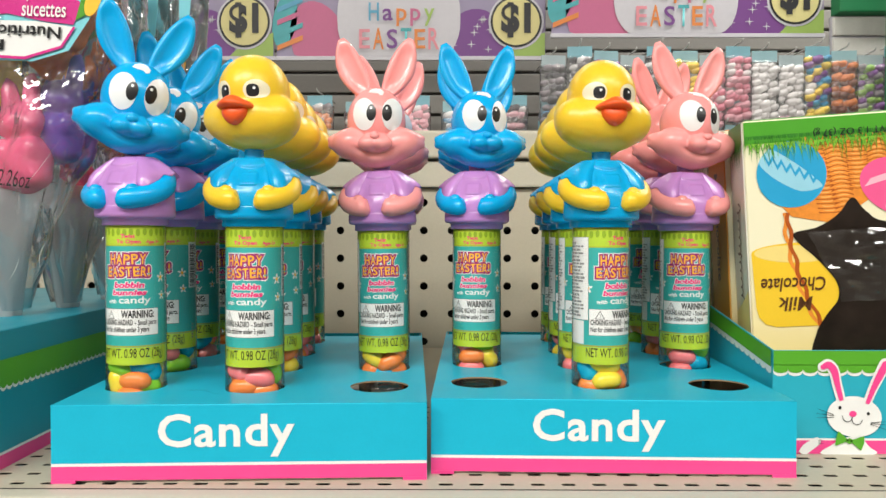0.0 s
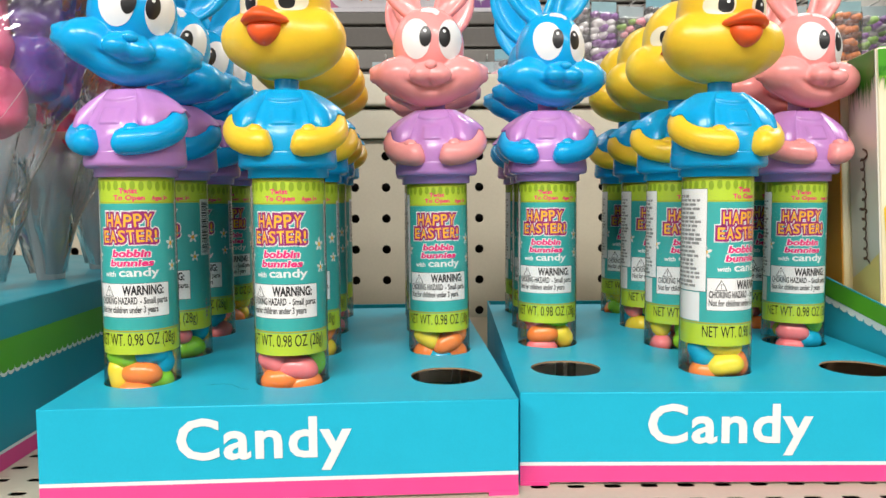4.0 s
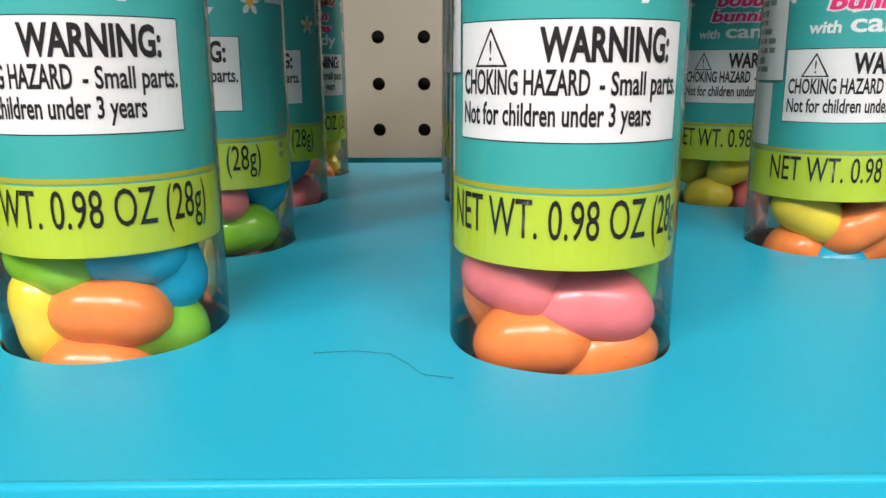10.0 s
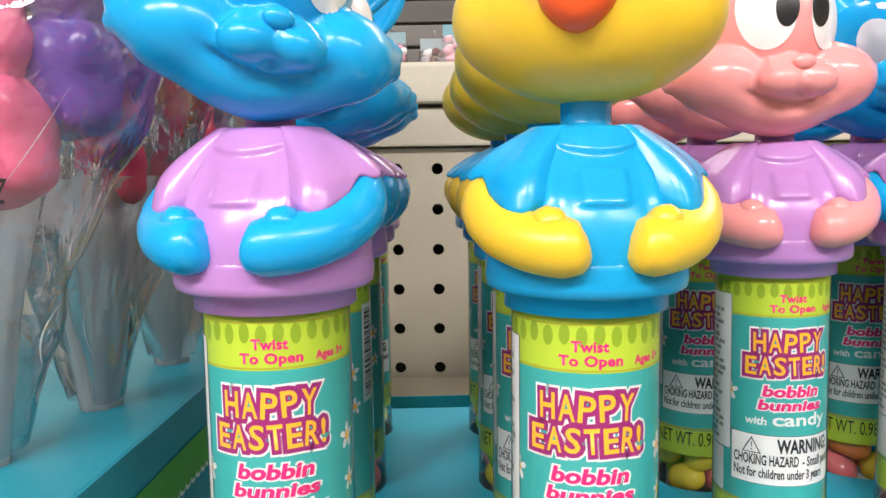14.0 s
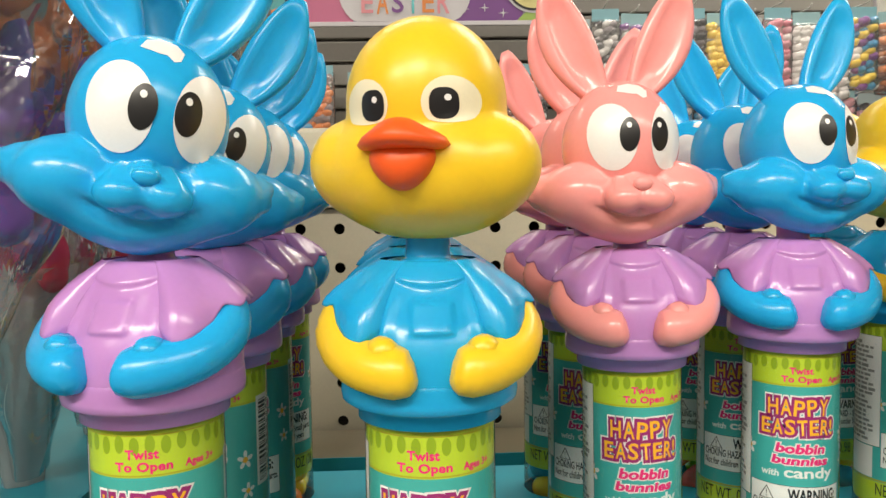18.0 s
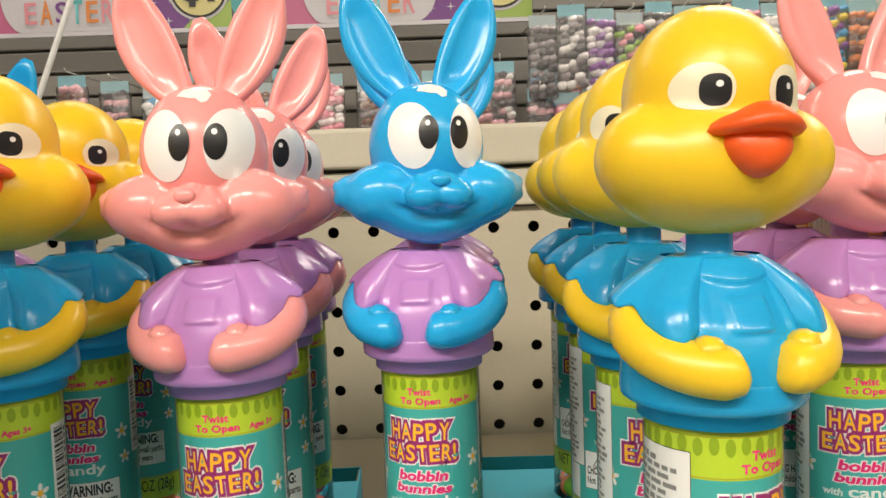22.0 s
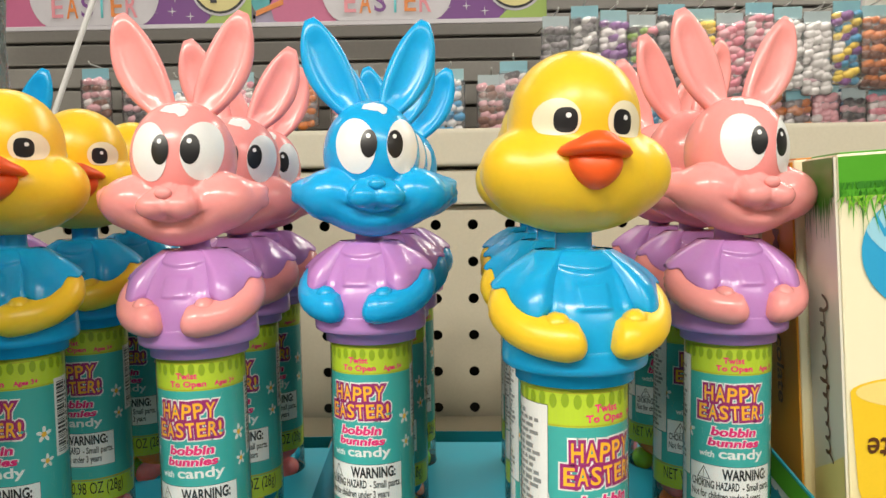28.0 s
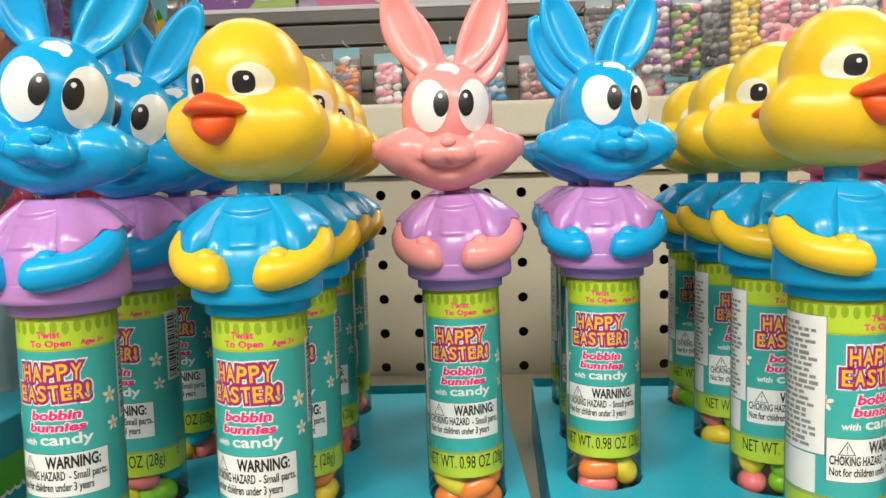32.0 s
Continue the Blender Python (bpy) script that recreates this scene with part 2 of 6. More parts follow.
def sweep(path, radii, n=14, squash=1.0):
    """A rounded tube along a list of points."""
    pts = [Vector(p) for p in path]
    verts, faces = [], []
    up = Vector((0.13, 0.2, 1)).normalized()
    for i, p in enumerate(pts):
        t = (pts[min(i + 1, len(pts) - 1)] - pts[max(i - 1, 0)]).normalized()
        a = t.cross(up).normalized()
        b = a.cross(t).normalized()
        for k in range(n):
            w = 2 * math.pi * k / n
            verts.append(p + a * (math.cos(w) * radii[i]) + b * (math.sin(w) * radii[i] * squash))
    for i in range(len(pts) - 1):
        for k in range(n):
            k2 = (k + 1) % n
            faces.append((i * n + k, i * n + k2, (i + 1) * n + k2, (i + 1) * n + k))
    faces.append(tuple(range(n))[::-1])
    faces.append(tuple(range((len(pts) - 1) * n, len(pts) * n)))
    return verts, faces


# Rounded moulded forms: a blend of ellipsoids seen from one inner point ----------
def ray_out(dirs, c, r):
    """How far along each unit direction from the origin the ellipsoid (centre c, radii r) ends; 0 where it is missed."""
    c, r = np.array(c, float), np.array(r, float)
    d, o = dirs / r, -c / r
    a, b, k = (d * d).sum(1), (d * o).sum(1), (o * o).sum() - 1
    q = b * b - a * k
    t = (-b + np.sqrt(np.maximum(q, 0))) / a
    return np.where((q > 0) & (t > 0), t, 0.0)


class Blob:
    def __init__(self, lumps, power=9.0, dents=()):
        self.lumps, self.power, self.dents = lumps, power, dents

    def radius(self, dirs):
        total = np.zeros(len(dirs))
        for c, r in self.lumps:
            total += (ray_out(dirs, c, r) + 1e-6) ** self.power
        rad = total ** (1 / self.power)
        p = dirs * rad[:, None]
        for f in self.dents:
            rad = rad + f(p)
        return rad

    def mesh(self, nu=96, nv=64, floor=None):
        verts = []
        dirs = []
        for j in range(1, nv):
            th = math.pi * j / nv
            for k in range(nu):
                ph = 2 * math.pi * k / nu
                dirs.append((math.sin(th) * math.sin(ph), -math.sin(th) * math.cos(ph), math.cos(th)))
        dirs += [(0, 0, 1), (0, 0, -1)]
        dirs = np.array(dirs)
        p = dirs * self.radius(dirs)[:, None]
        if floor is not None:
            p[:, 2] = np.maximum(p[:, 2], floor)
        faces = []
        top, bot = (nv - 1) * nu, (nv - 1) * nu + 1
        for k in range(nu):
            k2 = (k + 1) % nu
            faces.append((top, k, k2))
            faces.append((bot, (nv - 2) * nu + k2, (nv - 2) * nu + k))
            for j in range(nv - 2):
                faces.append((j * nu + k, (j + 1) * nu + k, (j + 1) * nu + k2, j * nu + k2))
        return p, faces

    def front(self, x, z):
        """y of the front face at x, z."""
        x, z = np.array(x, float), np.array(z, float)
        lo, hi = np.full(len(x), -60.0), np.full(len(x), 0.0)
        for _ in range(30):
            y = (lo + hi) / 2
            p = np.stack([x, y, z], 1)
            n = np.linalg.norm(p, axis=1)
            inside = n < self.radius(p / n[:, None])
            hi = np.where(inside, y, hi)
            lo = np.where(inside, lo, y)
        return (lo + hi) / 2


def decal(blob, outline, lift, rings=5):
    """A thin printed patch that follows the front of a blob: outline is a list of (x, z)."""
    o = np.array(outline, float)
    c = o.mean(0)
    n = len(o)
    xs, zs = [c[0]], [c[1]]
    for i in range(1, rings + 1):
        q = c + (o - c) * i / rings
        xs += list(q[:, 0])
        zs += list(q[:, 1])
    y = blob.front(xs, zs) - lift
    verts = np.stack([xs, y, zs], 1)
    faces = [(0, 1 + (k + 1) % n, 1 + k) for k in range(n)]
    for i in range(rings - 1):
        a, b = 1 + i * n, 1 + (i + 1) * n
        for k in range(n):
            k2 = (k + 1) % n
            faces.append((a + k, a + k2, b + k2, b + k))
    return verts, faces


def oval(cx, cz, rx, rz, tilt=0.0, n=32, power=2.0):
    pts = []
    t = radians(tilt)
    for k in range(n):
        a = 2 * math.pi * k / n
        x = rx * math.copysign(abs(math.cos(a)) ** (2 / power), math.cos(a))
        z = rz * math.copysign(abs(math.sin(a)) ** (2 / power), math.sin(a))
        pts.append((cx + x * math.cos(t) - z * math.sin(t), cz + x * math.sin(t) + z * math.cos(t)))
    return pts


# Lettering -------------------------------------------------------------------
def glyphs(text, offset=0.0, shear=0.0, spacing=1.0):
    """The filled outlines of a line of text in the built-in font, as a bmesh in the plane z = 0."""
    cu = bpy.data.curves.new("type", "FONT")
    cu.body, cu.size, cu.offset, cu.shear, cu.space_character = text, 1.0, offset, shear, spacing
    cu.resolution_u = 3
    ob = new("type", cu)
    bpy.context.view_layer.update()
    me = bpy.data.meshes.new_from_object(ob.evaluated_get(bpy.context.evaluated_depsgraph_get()))
    bpy.data.objects.remove(ob)
    bpy.data.curves.remove(cu)
    bm = bmesh.new()
    bm.from_mesh(me)
    bpy.data.meshes.remove(me)
    return bm


def extent(bm):
    xs, ys = [v.co.x for v in bm.verts], [v.co.y for v in bm.verts]
    return min(xs), max(xs), min(ys), max(ys)


def type_in(text, u0, u1, v0, v1, bold=0.0, shear=0.0, spacing=1.0, grow=0.0, base=None):
    """Text set to fill u0..u1 by v0..v1. grow widens the strokes of an outline layer without moving the letters."""
    ref = glyphs(text, bold, shear, spacing)
    x0, x1, y0, y1 = extent(ref)
    bm = ref if not grow else glyphs(text, bold + grow, shear, spacing)
    if grow:
        ref.free()
    for v in bm.verts:
        v.co = Vector((u0 + (v.co.x - x0) / (x1 - x0) * (u1 - u0), v0 + (v.co.y - y0) / (y1 - y0) * (v1 - v0), 0))
    return bm


def merge(bms):
    out = bmesh.new()
    for b in bms:
        me = bpy.data.meshes.new("tmp")
        b.to_mesh(me)
        b.free()
        out.from_mesh(me)
        bpy.data.meshes.remove(me)
    return out


def rect_bm(u0, u1, v0, v1):
    bm = bmesh.new()
    bm.faces.new([bm.verts.new((u, v, 0)) for u, v in ((u0, v0), (u1, v0), (u1, v1), (u0, v1))])
    return bm


def poly_bm(pts):
    bm = bmesh.new()
    bm.faces.new([bm.verts.new((u, v, 0)) for u, v in pts])
    return bm


def wrapped(bm, r, step=1.2):
    """Lays a flat bmesh (u across, v up, in mm) round a cylinder of radius r mm."""
    x0, x1, _, _ = extent(bm)
    k = math.ceil(x0 / step)
    while k * step < x1:
        bmesh.ops.bisect_plane(bm, geom=bm.verts[:] + bm.edges[:] + bm.faces[:], plane_co=(k * step, 0, 0), plane_no=(1, 0, 0), dist=1e-6)
        k += 1
    for v in bm.verts:
        a = v.co.x * 0.95 / r
        v.co = Vector((r * math.sin(a) * MM, -r * math.cos(a) * MM, v.co.y * MM))
    for f in bm.faces:
        f.normal_update()
        c = f.calc_center_median()
        if f.normal.x * c.x + f.normal.y * c.y < 0:
            f.normal_flip()
    return bm


def on_front(bm, y, scale=MM):
    """Stands a flat bmesh (u, v in mm) upright, facing -y."""
    for v in bm.verts:
        v.co = Vector((v.co.x * scale, y, v.co.y * scale))
    for f in bm.faces:
        f.normal_update()
        if f.normal.y > 0:
            f.normal_flip()
    return bm


# The setting -------------------------------------------------------------------
def plain_wall(name, x0, x1, y0, y1, z0, z1, mat, label):
    ob = part(name, box_bm(x0, x1, y0, y1, z0, z1), mat)
    return tagged(ob, label, "wall", kind="structure")


WALL_PAINT = surface("far_wall_paint", (0.22, 0.21, 0.20), rough=0.7, vary=0.06, grain=40, blotch=2, bump=0.1, bump_scale=80)
FLOOR_MAT = surface("vinyl_floor", (0.20, 0.19, 0.17), rough=0.35, vary=0.1, grain=60, blotch=3, bump=0.03)
CEIL_MAT = surface("ceiling_tile", (0.55, 0.55, 0.54), rough=0.9, vary=0.05, grain=120, blotch=4, bump=0.2, bump_scale=200)
tagged(part("floor", box_bm(-3.2, 3.6, -2.2, 3.0, -1.0, -0.9), FLOOR_MAT), "pale vinyl shop floor below the shelf", "floor", kind="structure")
tagged(part("ceiling", box_bm(-3.2, 3.6, -2.2, 3.0, 2.0, 2.05), CEIL_MAT), "white panelled shop ceiling", "ceiling", kind="structure")
plain_wall("wall_south", -3.2, 3.6, -2.3, -2.2, -0.9, 2.0, WALL_PAINT, "plain pale shop wall behind the aisle")
plain_wall("wall_west", -3.3, -3.2, -2.2, 3.0, -0.9, 2.0, WALL_PAINT, "plain pale shop wall at the aisle's end")
plain_wall("wall_east", 3.6, 3.7, -2.2, 3.0, -0.9, 2.0, WALL_PAINT, "plain pale shop wall at the aisle's end")

# Slatted display wall across the next aisle, each slat a piece
SLAT = surface("grey_slat_board", (0.33, 0.315, 0.29), rough=0.5, vary=0.06, grain=90, blotch=3, bump=0.05, random=0.05)
wall_n = tagged(part("wall_north", box_bm(-3.2, 3.6, 2.78, 3.0, -0.9, 2.0), surface("slat_groove_board", (0.16, 0.15, 0.14), rough=0.8)),
                "grey slatted display wall with dark grooves", "wall", kind="structure")
slat = part("slat", box_bm(-3.2, 3.6, 2.755, 2.78, 0.0, 0.066, 0.004), SLAT, wall_n)
slat.location = (0, 0, -0.9)
for i in range(1, 38):
    s = share("slat", slat, wall_n)
    s.location = (0, 0, -0.9 + i * 0.0762)

def weld(ob):
    bm = bmesh.new()
    bm.from_mesh(ob.data)
    bmesh.ops.remove_doubles(bm, verts=bm.verts[:], dist=1e-6)
    bm.to_mesh(ob.data)
    bm.free()
    return ob


# Back panel of the shelf: enamelled metal with punched holes on an inch grid
PEG = 0.0254
PEG_X, PEG_Y, PEG_Z = -0.0939, 0.6995, 0.1162


def punched_panel(x0, nx, z0, nz, pitch, hole, y, thick, n=20):
    verts, faces = [], []
    for i in range(nx):
        for j in range(nz):
            cx, cz = x0 + i * pitch, z0 + j * pitch
            base = len(verts)
            for k in range(n):
                a = 2 * math.pi * k / n + math.pi / 4
                c, s = math.cos(a), math.sin(a)
                m = pitch / 2 / max(abs(c), abs(s), 1e-9)
                verts.append((cx + c * m, y, cz + s * m))
            for dy in (0.0, thick):
                for k in range(n):
                    a = 2 * math.pi * k / n + math.pi / 4
                    verts.append((cx + math.cos(a) * hole, y + dy, cz + math.sin(a) * hole))
            for k in range(n):
                k2 = (k + 1) % n
                faces.append((base + k, base + k2, base + n + k2, base + n + k))
                faces.append((base + n + k, base + n + k2, base + 2 * n + k2, base + 2 * n + k))
    return verts, faces


v, f = punched_panel(PEG_X - 24 * PEG, 55, PEG_Z - 4 * PEG, 6, PEG, 0.0036, PEG_Y, 0.002)
back = tagged(weld(link_mesh("wall_back_panel", v, f, METAL_CREAM)), "cream enamelled metal back panel with rows of punched holes", "back panel", kind="structure")
# added dark sheet; its colour stands for the shade inside the holes
part("backing", box_bm(-0.75, 0.80, PEG_Y + 0.03, PEG_Y + 0.04, -0.30, 0.150), DARK, back, "dark sheet behind the holes, painted as their shade")
part("lower_strip", box_bm(-0.75, 0.80, PEG_Y - 0.004, PEG_Y + 0.003, -0.02, 0.0016, 0.0008), RAIL_CREAM, back)
# small dark slips along the strip, painted as the shade inside its slots
slot = part("slot", box_bm(-0.0042, 0.0042, PEG_Y - 0.0046, PEG_Y - 0.0038, -0.0085, -0.0058, 0.0004), DARK, back)
for i in range(-40, 44):
    if i:
        s = share("slot", slot, back)
        s.location = (i * 0.0127, 0, 0)
# Top rail of the back panel
rail = part("top_rail", box_bm(-0.75, 0.80, PEG_Y - 0.012, PEG_Y + 0.35, 0.181, 0.206, 0.003, 3), RAIL_CREAM)
tagged(rail, "cream metal top rail capping the punched panel", "rail", kind="structure")
part("lower_lip", box_bm(-0.75, 0.80, PEG_Y - 0.006, PEG_Y + 0.01, 0.1555, 0.179, 0.0015), RAIL_CREAM, rail)


core = part("wall_shelf_core", box_bm(-0.75, 0.80, PEG_Y + 0.041, PEG_Y + 0.34, -0.9, 0.1805), RAIL_CREAM)
tagged(core, "plain cream core of the double-sided shelf unit", "shelf unit", kind="structure")


# Shelf deck with slots
def slotted_deck(x0, x1, y0, rows, px, py, sx, sy, z, drop):
    verts, faces = [], []
    n = 12
    nx = int((x1 - x0) / px)
    for j in range(rows):
        for i in range(nx):
            cx, cy = x0 + (i + 0.5) * px, y0 + (j + 0.5) * py
            base = len(verts)
            for k in range(n):
                a = 2 * math.pi * k / n + math.pi / 4
                c, s = math.cos(a), math.sin(a)
                m = 1 / max(abs(c), abs(s))
                verts.append((cx + c * m * px / 2, cy + s * m * py / 2, z))
            for dz in (0, -drop):
                for k in range(n):
                    a = 2 * math.pi * k / n + math.pi / 4
                    c, s = math.cos(a), math.sin(a)
                    verts.append((cx + sx * math.copysign(abs(c) ** 0.5, c), cy + sy * math.copysign(abs(s) ** 0.5, s), z + dz))
            for k in range(n):
                k2 = (k + 1) % n
                faces.append((base + k, base + k2, base + n + k2, base + n + k))
                faces.append((base + n + k, base + n + k2, base + 2 * n + k2, base + 2 * n + k))
    return verts, faces


v, f = slotted_deck(-0.62545, 0.75, 0.31205, 12, 0.0127, 0.0127, 0.0030, 0.0019, SHELF_Z, 0.0004)
deck = tagged(weld(link_mesh("shelf", v, f, METAL_CREAM)), "cream enamelled metal shelf with rows of small slots", "shelf", kind="structure")
part("rear_deck", box_bm(-0.62, 0.75, 0.31205 + 12 * 0.0127, PEG_Y - 0.004, SHELF_Z - 0.0012, SHELF_Z), METAL_CREAM, deck)
# another dark sheet, painting in the shade seen through the deck's slots
part("under_deck", box_bm(-0.62, 0.75, 0.312, PEG_Y - 0.004, SHELF_Z - 0.03, SHELF_Z - 0.022), DARK, deck, "dark sheet under the slots, painted as their shade")
part("front_edge", box_bm(-0.62, 0.75, 0.300, 0.31205, SHELF_Z - 0.032, SHELF_Z + 0.0002, 0.0025, 3), RAIL_CREAM, deck)


# Toys --------------------------------------------------------------------------
def mm(verts, dz=0.0):
    return [(x * MM, y * MM, (z + dz) * MM) for x, y, z in verts]


def at_mm(ob, x, y, z):
    ob.location = (x * MM, y * MM, z * MM)
    return ob


R_TUBE, R_LABEL = 13.15, 12.9
LABEL_Z0, LABEL_Z1 = 42.0, 103.2  # above the foot of the tube


def smile(p):
    """A wide, shallow mouth line under the muzzle."""
    x, z = p[:, 0], p[:, 2]
    line = -15.9 + 0.034 * x * x
    fade = np.clip((12.6 - np.abs(x)) / 4.5, 0, 1)
    return np.where(p[:, 1] < 0, -1.9 * np.exp(-((z - line) / 0.85) ** 2) * fade, 0)


BUNNY = Blob([((0, 1, 4), (15.3, 15.9, 17.1)), ((12.6, -4.6, -8.8), (10.4, 9.8, 8.2)), ((-12.6, -4.6, -8.8), (10.4, 9.8, 8.2)),
              ((20.2, -2.5, -7.2), (4.4, 4.0, 4.2)), ((-20.2, -2.5, -7.2), (4.4, 4.0, 4.2)),
              ((22.3, -1.6, -5.4), (2.1, 1.9, 1.5)), ((-22.3, -1.6, -5.4), (2.1, 1.9, 1.5)), ((22.1, -1.4, -9.0), (2.1, 1.9, 1.5)), ((-22.1, -1.4, -9.0), (2.1, 1.9, 1.5)),
              ((0, -8.8, -9.8), (9.6, 7.6, 6.4)), ((4.0, -16.2, -9.9), (4.6, 4.4, 3.7)), ((-4.0, -16.2, -9.9), (4.6, 4.4, 3.7)), ((0, -15.6, -7.6), (3.6, 3.6, 3.0)),
              ((5.6, -4.6, -12.6), (8.6, 9.0, 7.8)), ((-5.6, -4.6, -12.6), (8.6, 9.0, 7.8)), ((0, -5.6, -13.6), (8.0, 9.6, 8.2))], power=16, dents=(smile,))
DUCK = Blob([((0, 1, 5.4), (15.8, 16.9, 16.8)), ((0, 0, -7.5), (21.5, 18.4, 14.0)), ((14.4, -3, -6), (8.0, 8.6, 8.3)), ((-14.4, -3, -6), (8.0, 8.6, 8.3))], power=15)


def cloth(p):
    """Bib, pocket and sleeve folds pressed into the moulding."""
    x, y, z = p[:, 0], p[:, 1], p[:, 2]

    def step(v, w=0.5):
        return 1 / (1 + np.exp(-v / w * 3))
    front = step(-y - 3, 1.0)
    yoke = step(6.4 - np.abs(x), 0.5) * step(z - 10.4 - 0.03 * x * x, 0.7) * front * 0.7
    pocket = step(3.7 - np.abs(x), 0.4) * step(7.7 - z, 0.5) * step(z - 1.6, 0.5) * front * 0.75
    strap = step(0.9 - np.abs(np.abs(x) - (8.6 - 0.10 * z)), 0.5) * step(z - 0.5, 0.8) * front * 0.45
    a = np.arctan2(x, -y)
    pleat = 0.25 * np.cos(a * 15.0 + 3.14) * np.exp(-((np.abs(a) - 0.62) / 0.22) ** 2) * step(8 - z, 2.0) * step(z + 1, 1.5)
    return yoke + pocket + pleat + strap


def torso_mesh():
    """Shirt: sloping shoulders that flare to a sleeve edge, with bib, pocket, collar and folds."""
    prof = [(5.0, 17.45, 17.45), (8.0, 17.35, 17.3), (11.0, 17.3, 17.0), (13.2, 17.3, 16.4), (15.0, 17.4, 15.7), (17.0, 17.3, 14.8), (18.6, 16.8, 13.8), (20.6, 15.8, 12.6),
            (23.0, 14.2, 11.3), (25.2, 12.2, 10.1), (27.0, 10.4, 9.1), (28.4, 9.2, 8.1), (29.2, 7.6, 6.9), (29.0, 5.8, 5.5), (28.2, 4.2, 4.2)]
    fine = []
    for i in range(len(prof) - 1):
        for s in (0, 1 / 6, 2 / 6, 3 / 6, 4 / 6, 5 / 6):
            fine.append([a * (1 - s) + b * s for a, b in zip(prof[i], prof[i + 1])])
    fine.append(list(prof[-1]))
    z, rx, ry = np.array(fine).T
    k = np.array([1, 2, 1]) / 4
    for _ in range(8):
        rx[1:-1], ry[1:-1], z[1:-1] = np.convolve(rx, k, "valid"), np.convolve(ry, k, "valid"), np.convolve(z, k, "valid")
    n = 144
    verts, faces = [], []
    for i in range(len(z)):
        a = np.arange(n) * 2 * math.pi / n
        x, y = rx[i] * np.sin(a), -ry[i] * np.cos(a)
        p = np.stack([x, y, np.full(n, z[i] - 14.0)], 1)
        g = 1 + cloth(p) / np.hypot(x, y)
        for q, w in zip(p, g):
            verts.append((q[0] * w, q[1] * w, q[2]))
    for i in range(len(z) - 1):
        for j in range(n):
            j2 = (j + 1) % n
            faces.append((i * n + j, i * n + j2, (i + 1) * n + j2, (i + 1) * n + j))
    return verts, faces


def sleeve_mesh(side):
    """A short flared sleeve: pleated, with a hem that dips to a point in front."""
    keys = [(29.4, 9.0, 7.8), (27.5, 12.0, 9.6), (25.5, 14.9, 11.3), (23.5, 17.4, 13.0), (21.5, 19.3, 14.6), (20.0, 20.2, 15.6), (18.0, 20.8, 16.6), (15.0, 21.2, 17.6), (12.0, 21.4, 18.2)]
    zs, xs, ys = [np.array(k) for k in zip(*keys)]
    na, nz = 60, 18
    verts, faces = [], []
    for i in range(na + 1):
        a = radians(30 + 124 * i / na)
        edge = min(1.0, i / 3, (na - i) / 5)
        d = math.degrees(a)
        hem = 20.6 - 6.2 * math.exp(-((d - 42) / 18) ** 2) + 0.5 * math.sin(a * 17)
        for j in range(nz + 1):
            z = 29.2 + (hem - 29.2) * j / nz
            rx, ry = np.interp(-z, -zs, xs), np.interp(-z, -zs, ys)
            fold = 0.6 + 0.65 * math.cos(a * 8.0 + 0.6) * min(1, j / 6)
            k = 1 + fold / 20 - (1 - edge) ** 2.2 * 0.17
            verts.append((side * rx * math.sin(a) * k, -ry * math.cos(a) * k, z))
    top = len(verts)
    for i in range(na + 1):
        p = verts[i * (nz + 1) + nz]
        verts.append((p[0] * 0.965, p[1] * 0.965, p[2] - 0.3))
        verts.append((p[0] * 0.74, p[1] * 0.74, p[2] - 5.5))
    w = nz + 1
    for i in range(na):
        for j in range(nz):
            q = (i * w + j, i * w + j + 1, (i + 1) * w + j + 1, (i + 1) * w + j)
            faces.append(q if side > 0 else q[::-1])
        for c, d, e, g in ((i * w + nz, top + 2 * i, top + 2 * i + 2, (i + 1) * w + nz), (top + 2 * i, top + 2 * i + 1, top + 2 * i + 3, top + 2 * i + 2)):
            faces.append((c, d, e, g) if side > 0 else (g, e, d, c))
    return verts, faces


def ear_mesh(side):
    """A leaf-shaped ear with a hollowed front."""
    base, tip = np.array((5.4, 3.0, 16.0)), np.array((19.4, 3.0, 47.5))
    axis = tip - base
    axis = axis / np.linalg.norm(axis)
    across = np.array((axis[2], 0, -axis[0]))
    verts, faces = [], []
    ns, n = 22, 24
    length = np.linalg.norm(tip - base)
    for i in range(ns + 1):
        s = i / ns
        w = 7.5 * (math.sin(math.pi * (0.09 + 0.865 * s ** 1.12)) ** 0.72) * (1 - 0.06 * s)
        th = 3.1 * (1 - 0.35 * s) * min(1.0, (1 - s) * 7 + 0.3)
        bow = 1.6 * math.sin(math.pi * s)
        c = base + axis * (length * s) + across * (bow - 0.8) + np.array((0, 1.5 * s * s, 0))
        for k in range(n):
            a = 2 * math.pi * k / n
            x, y = w * math.cos(a), th * math.sin(a)
            if y < 0:
                q = abs(x) / max(w, 1e-3)
                y *= 1 - 0.95 * max(0.0, 1 - (q / 0.62) ** 4) * min(1, 4 * s) * min(1, 5 * (0.96 - s) if s < 0.96 else 0)
            p = c + across * x + np.array((0, 1, 0)) * y
            verts.append((p[0] * side, p[1], p[2]))
    for i in range(ns):
        for k in range(n):
            k2 = (k + 1) % n
            q = (i * n + k, i * n + k2, (i + 1) * n + k2, (i + 1) * n + k)
            faces.append(q if side > 0 else q[::-1])
    last = tuple(range(ns * n, ns * n + n))
    faces.append(last if side > 0 else last[::-1])
    return verts, faces


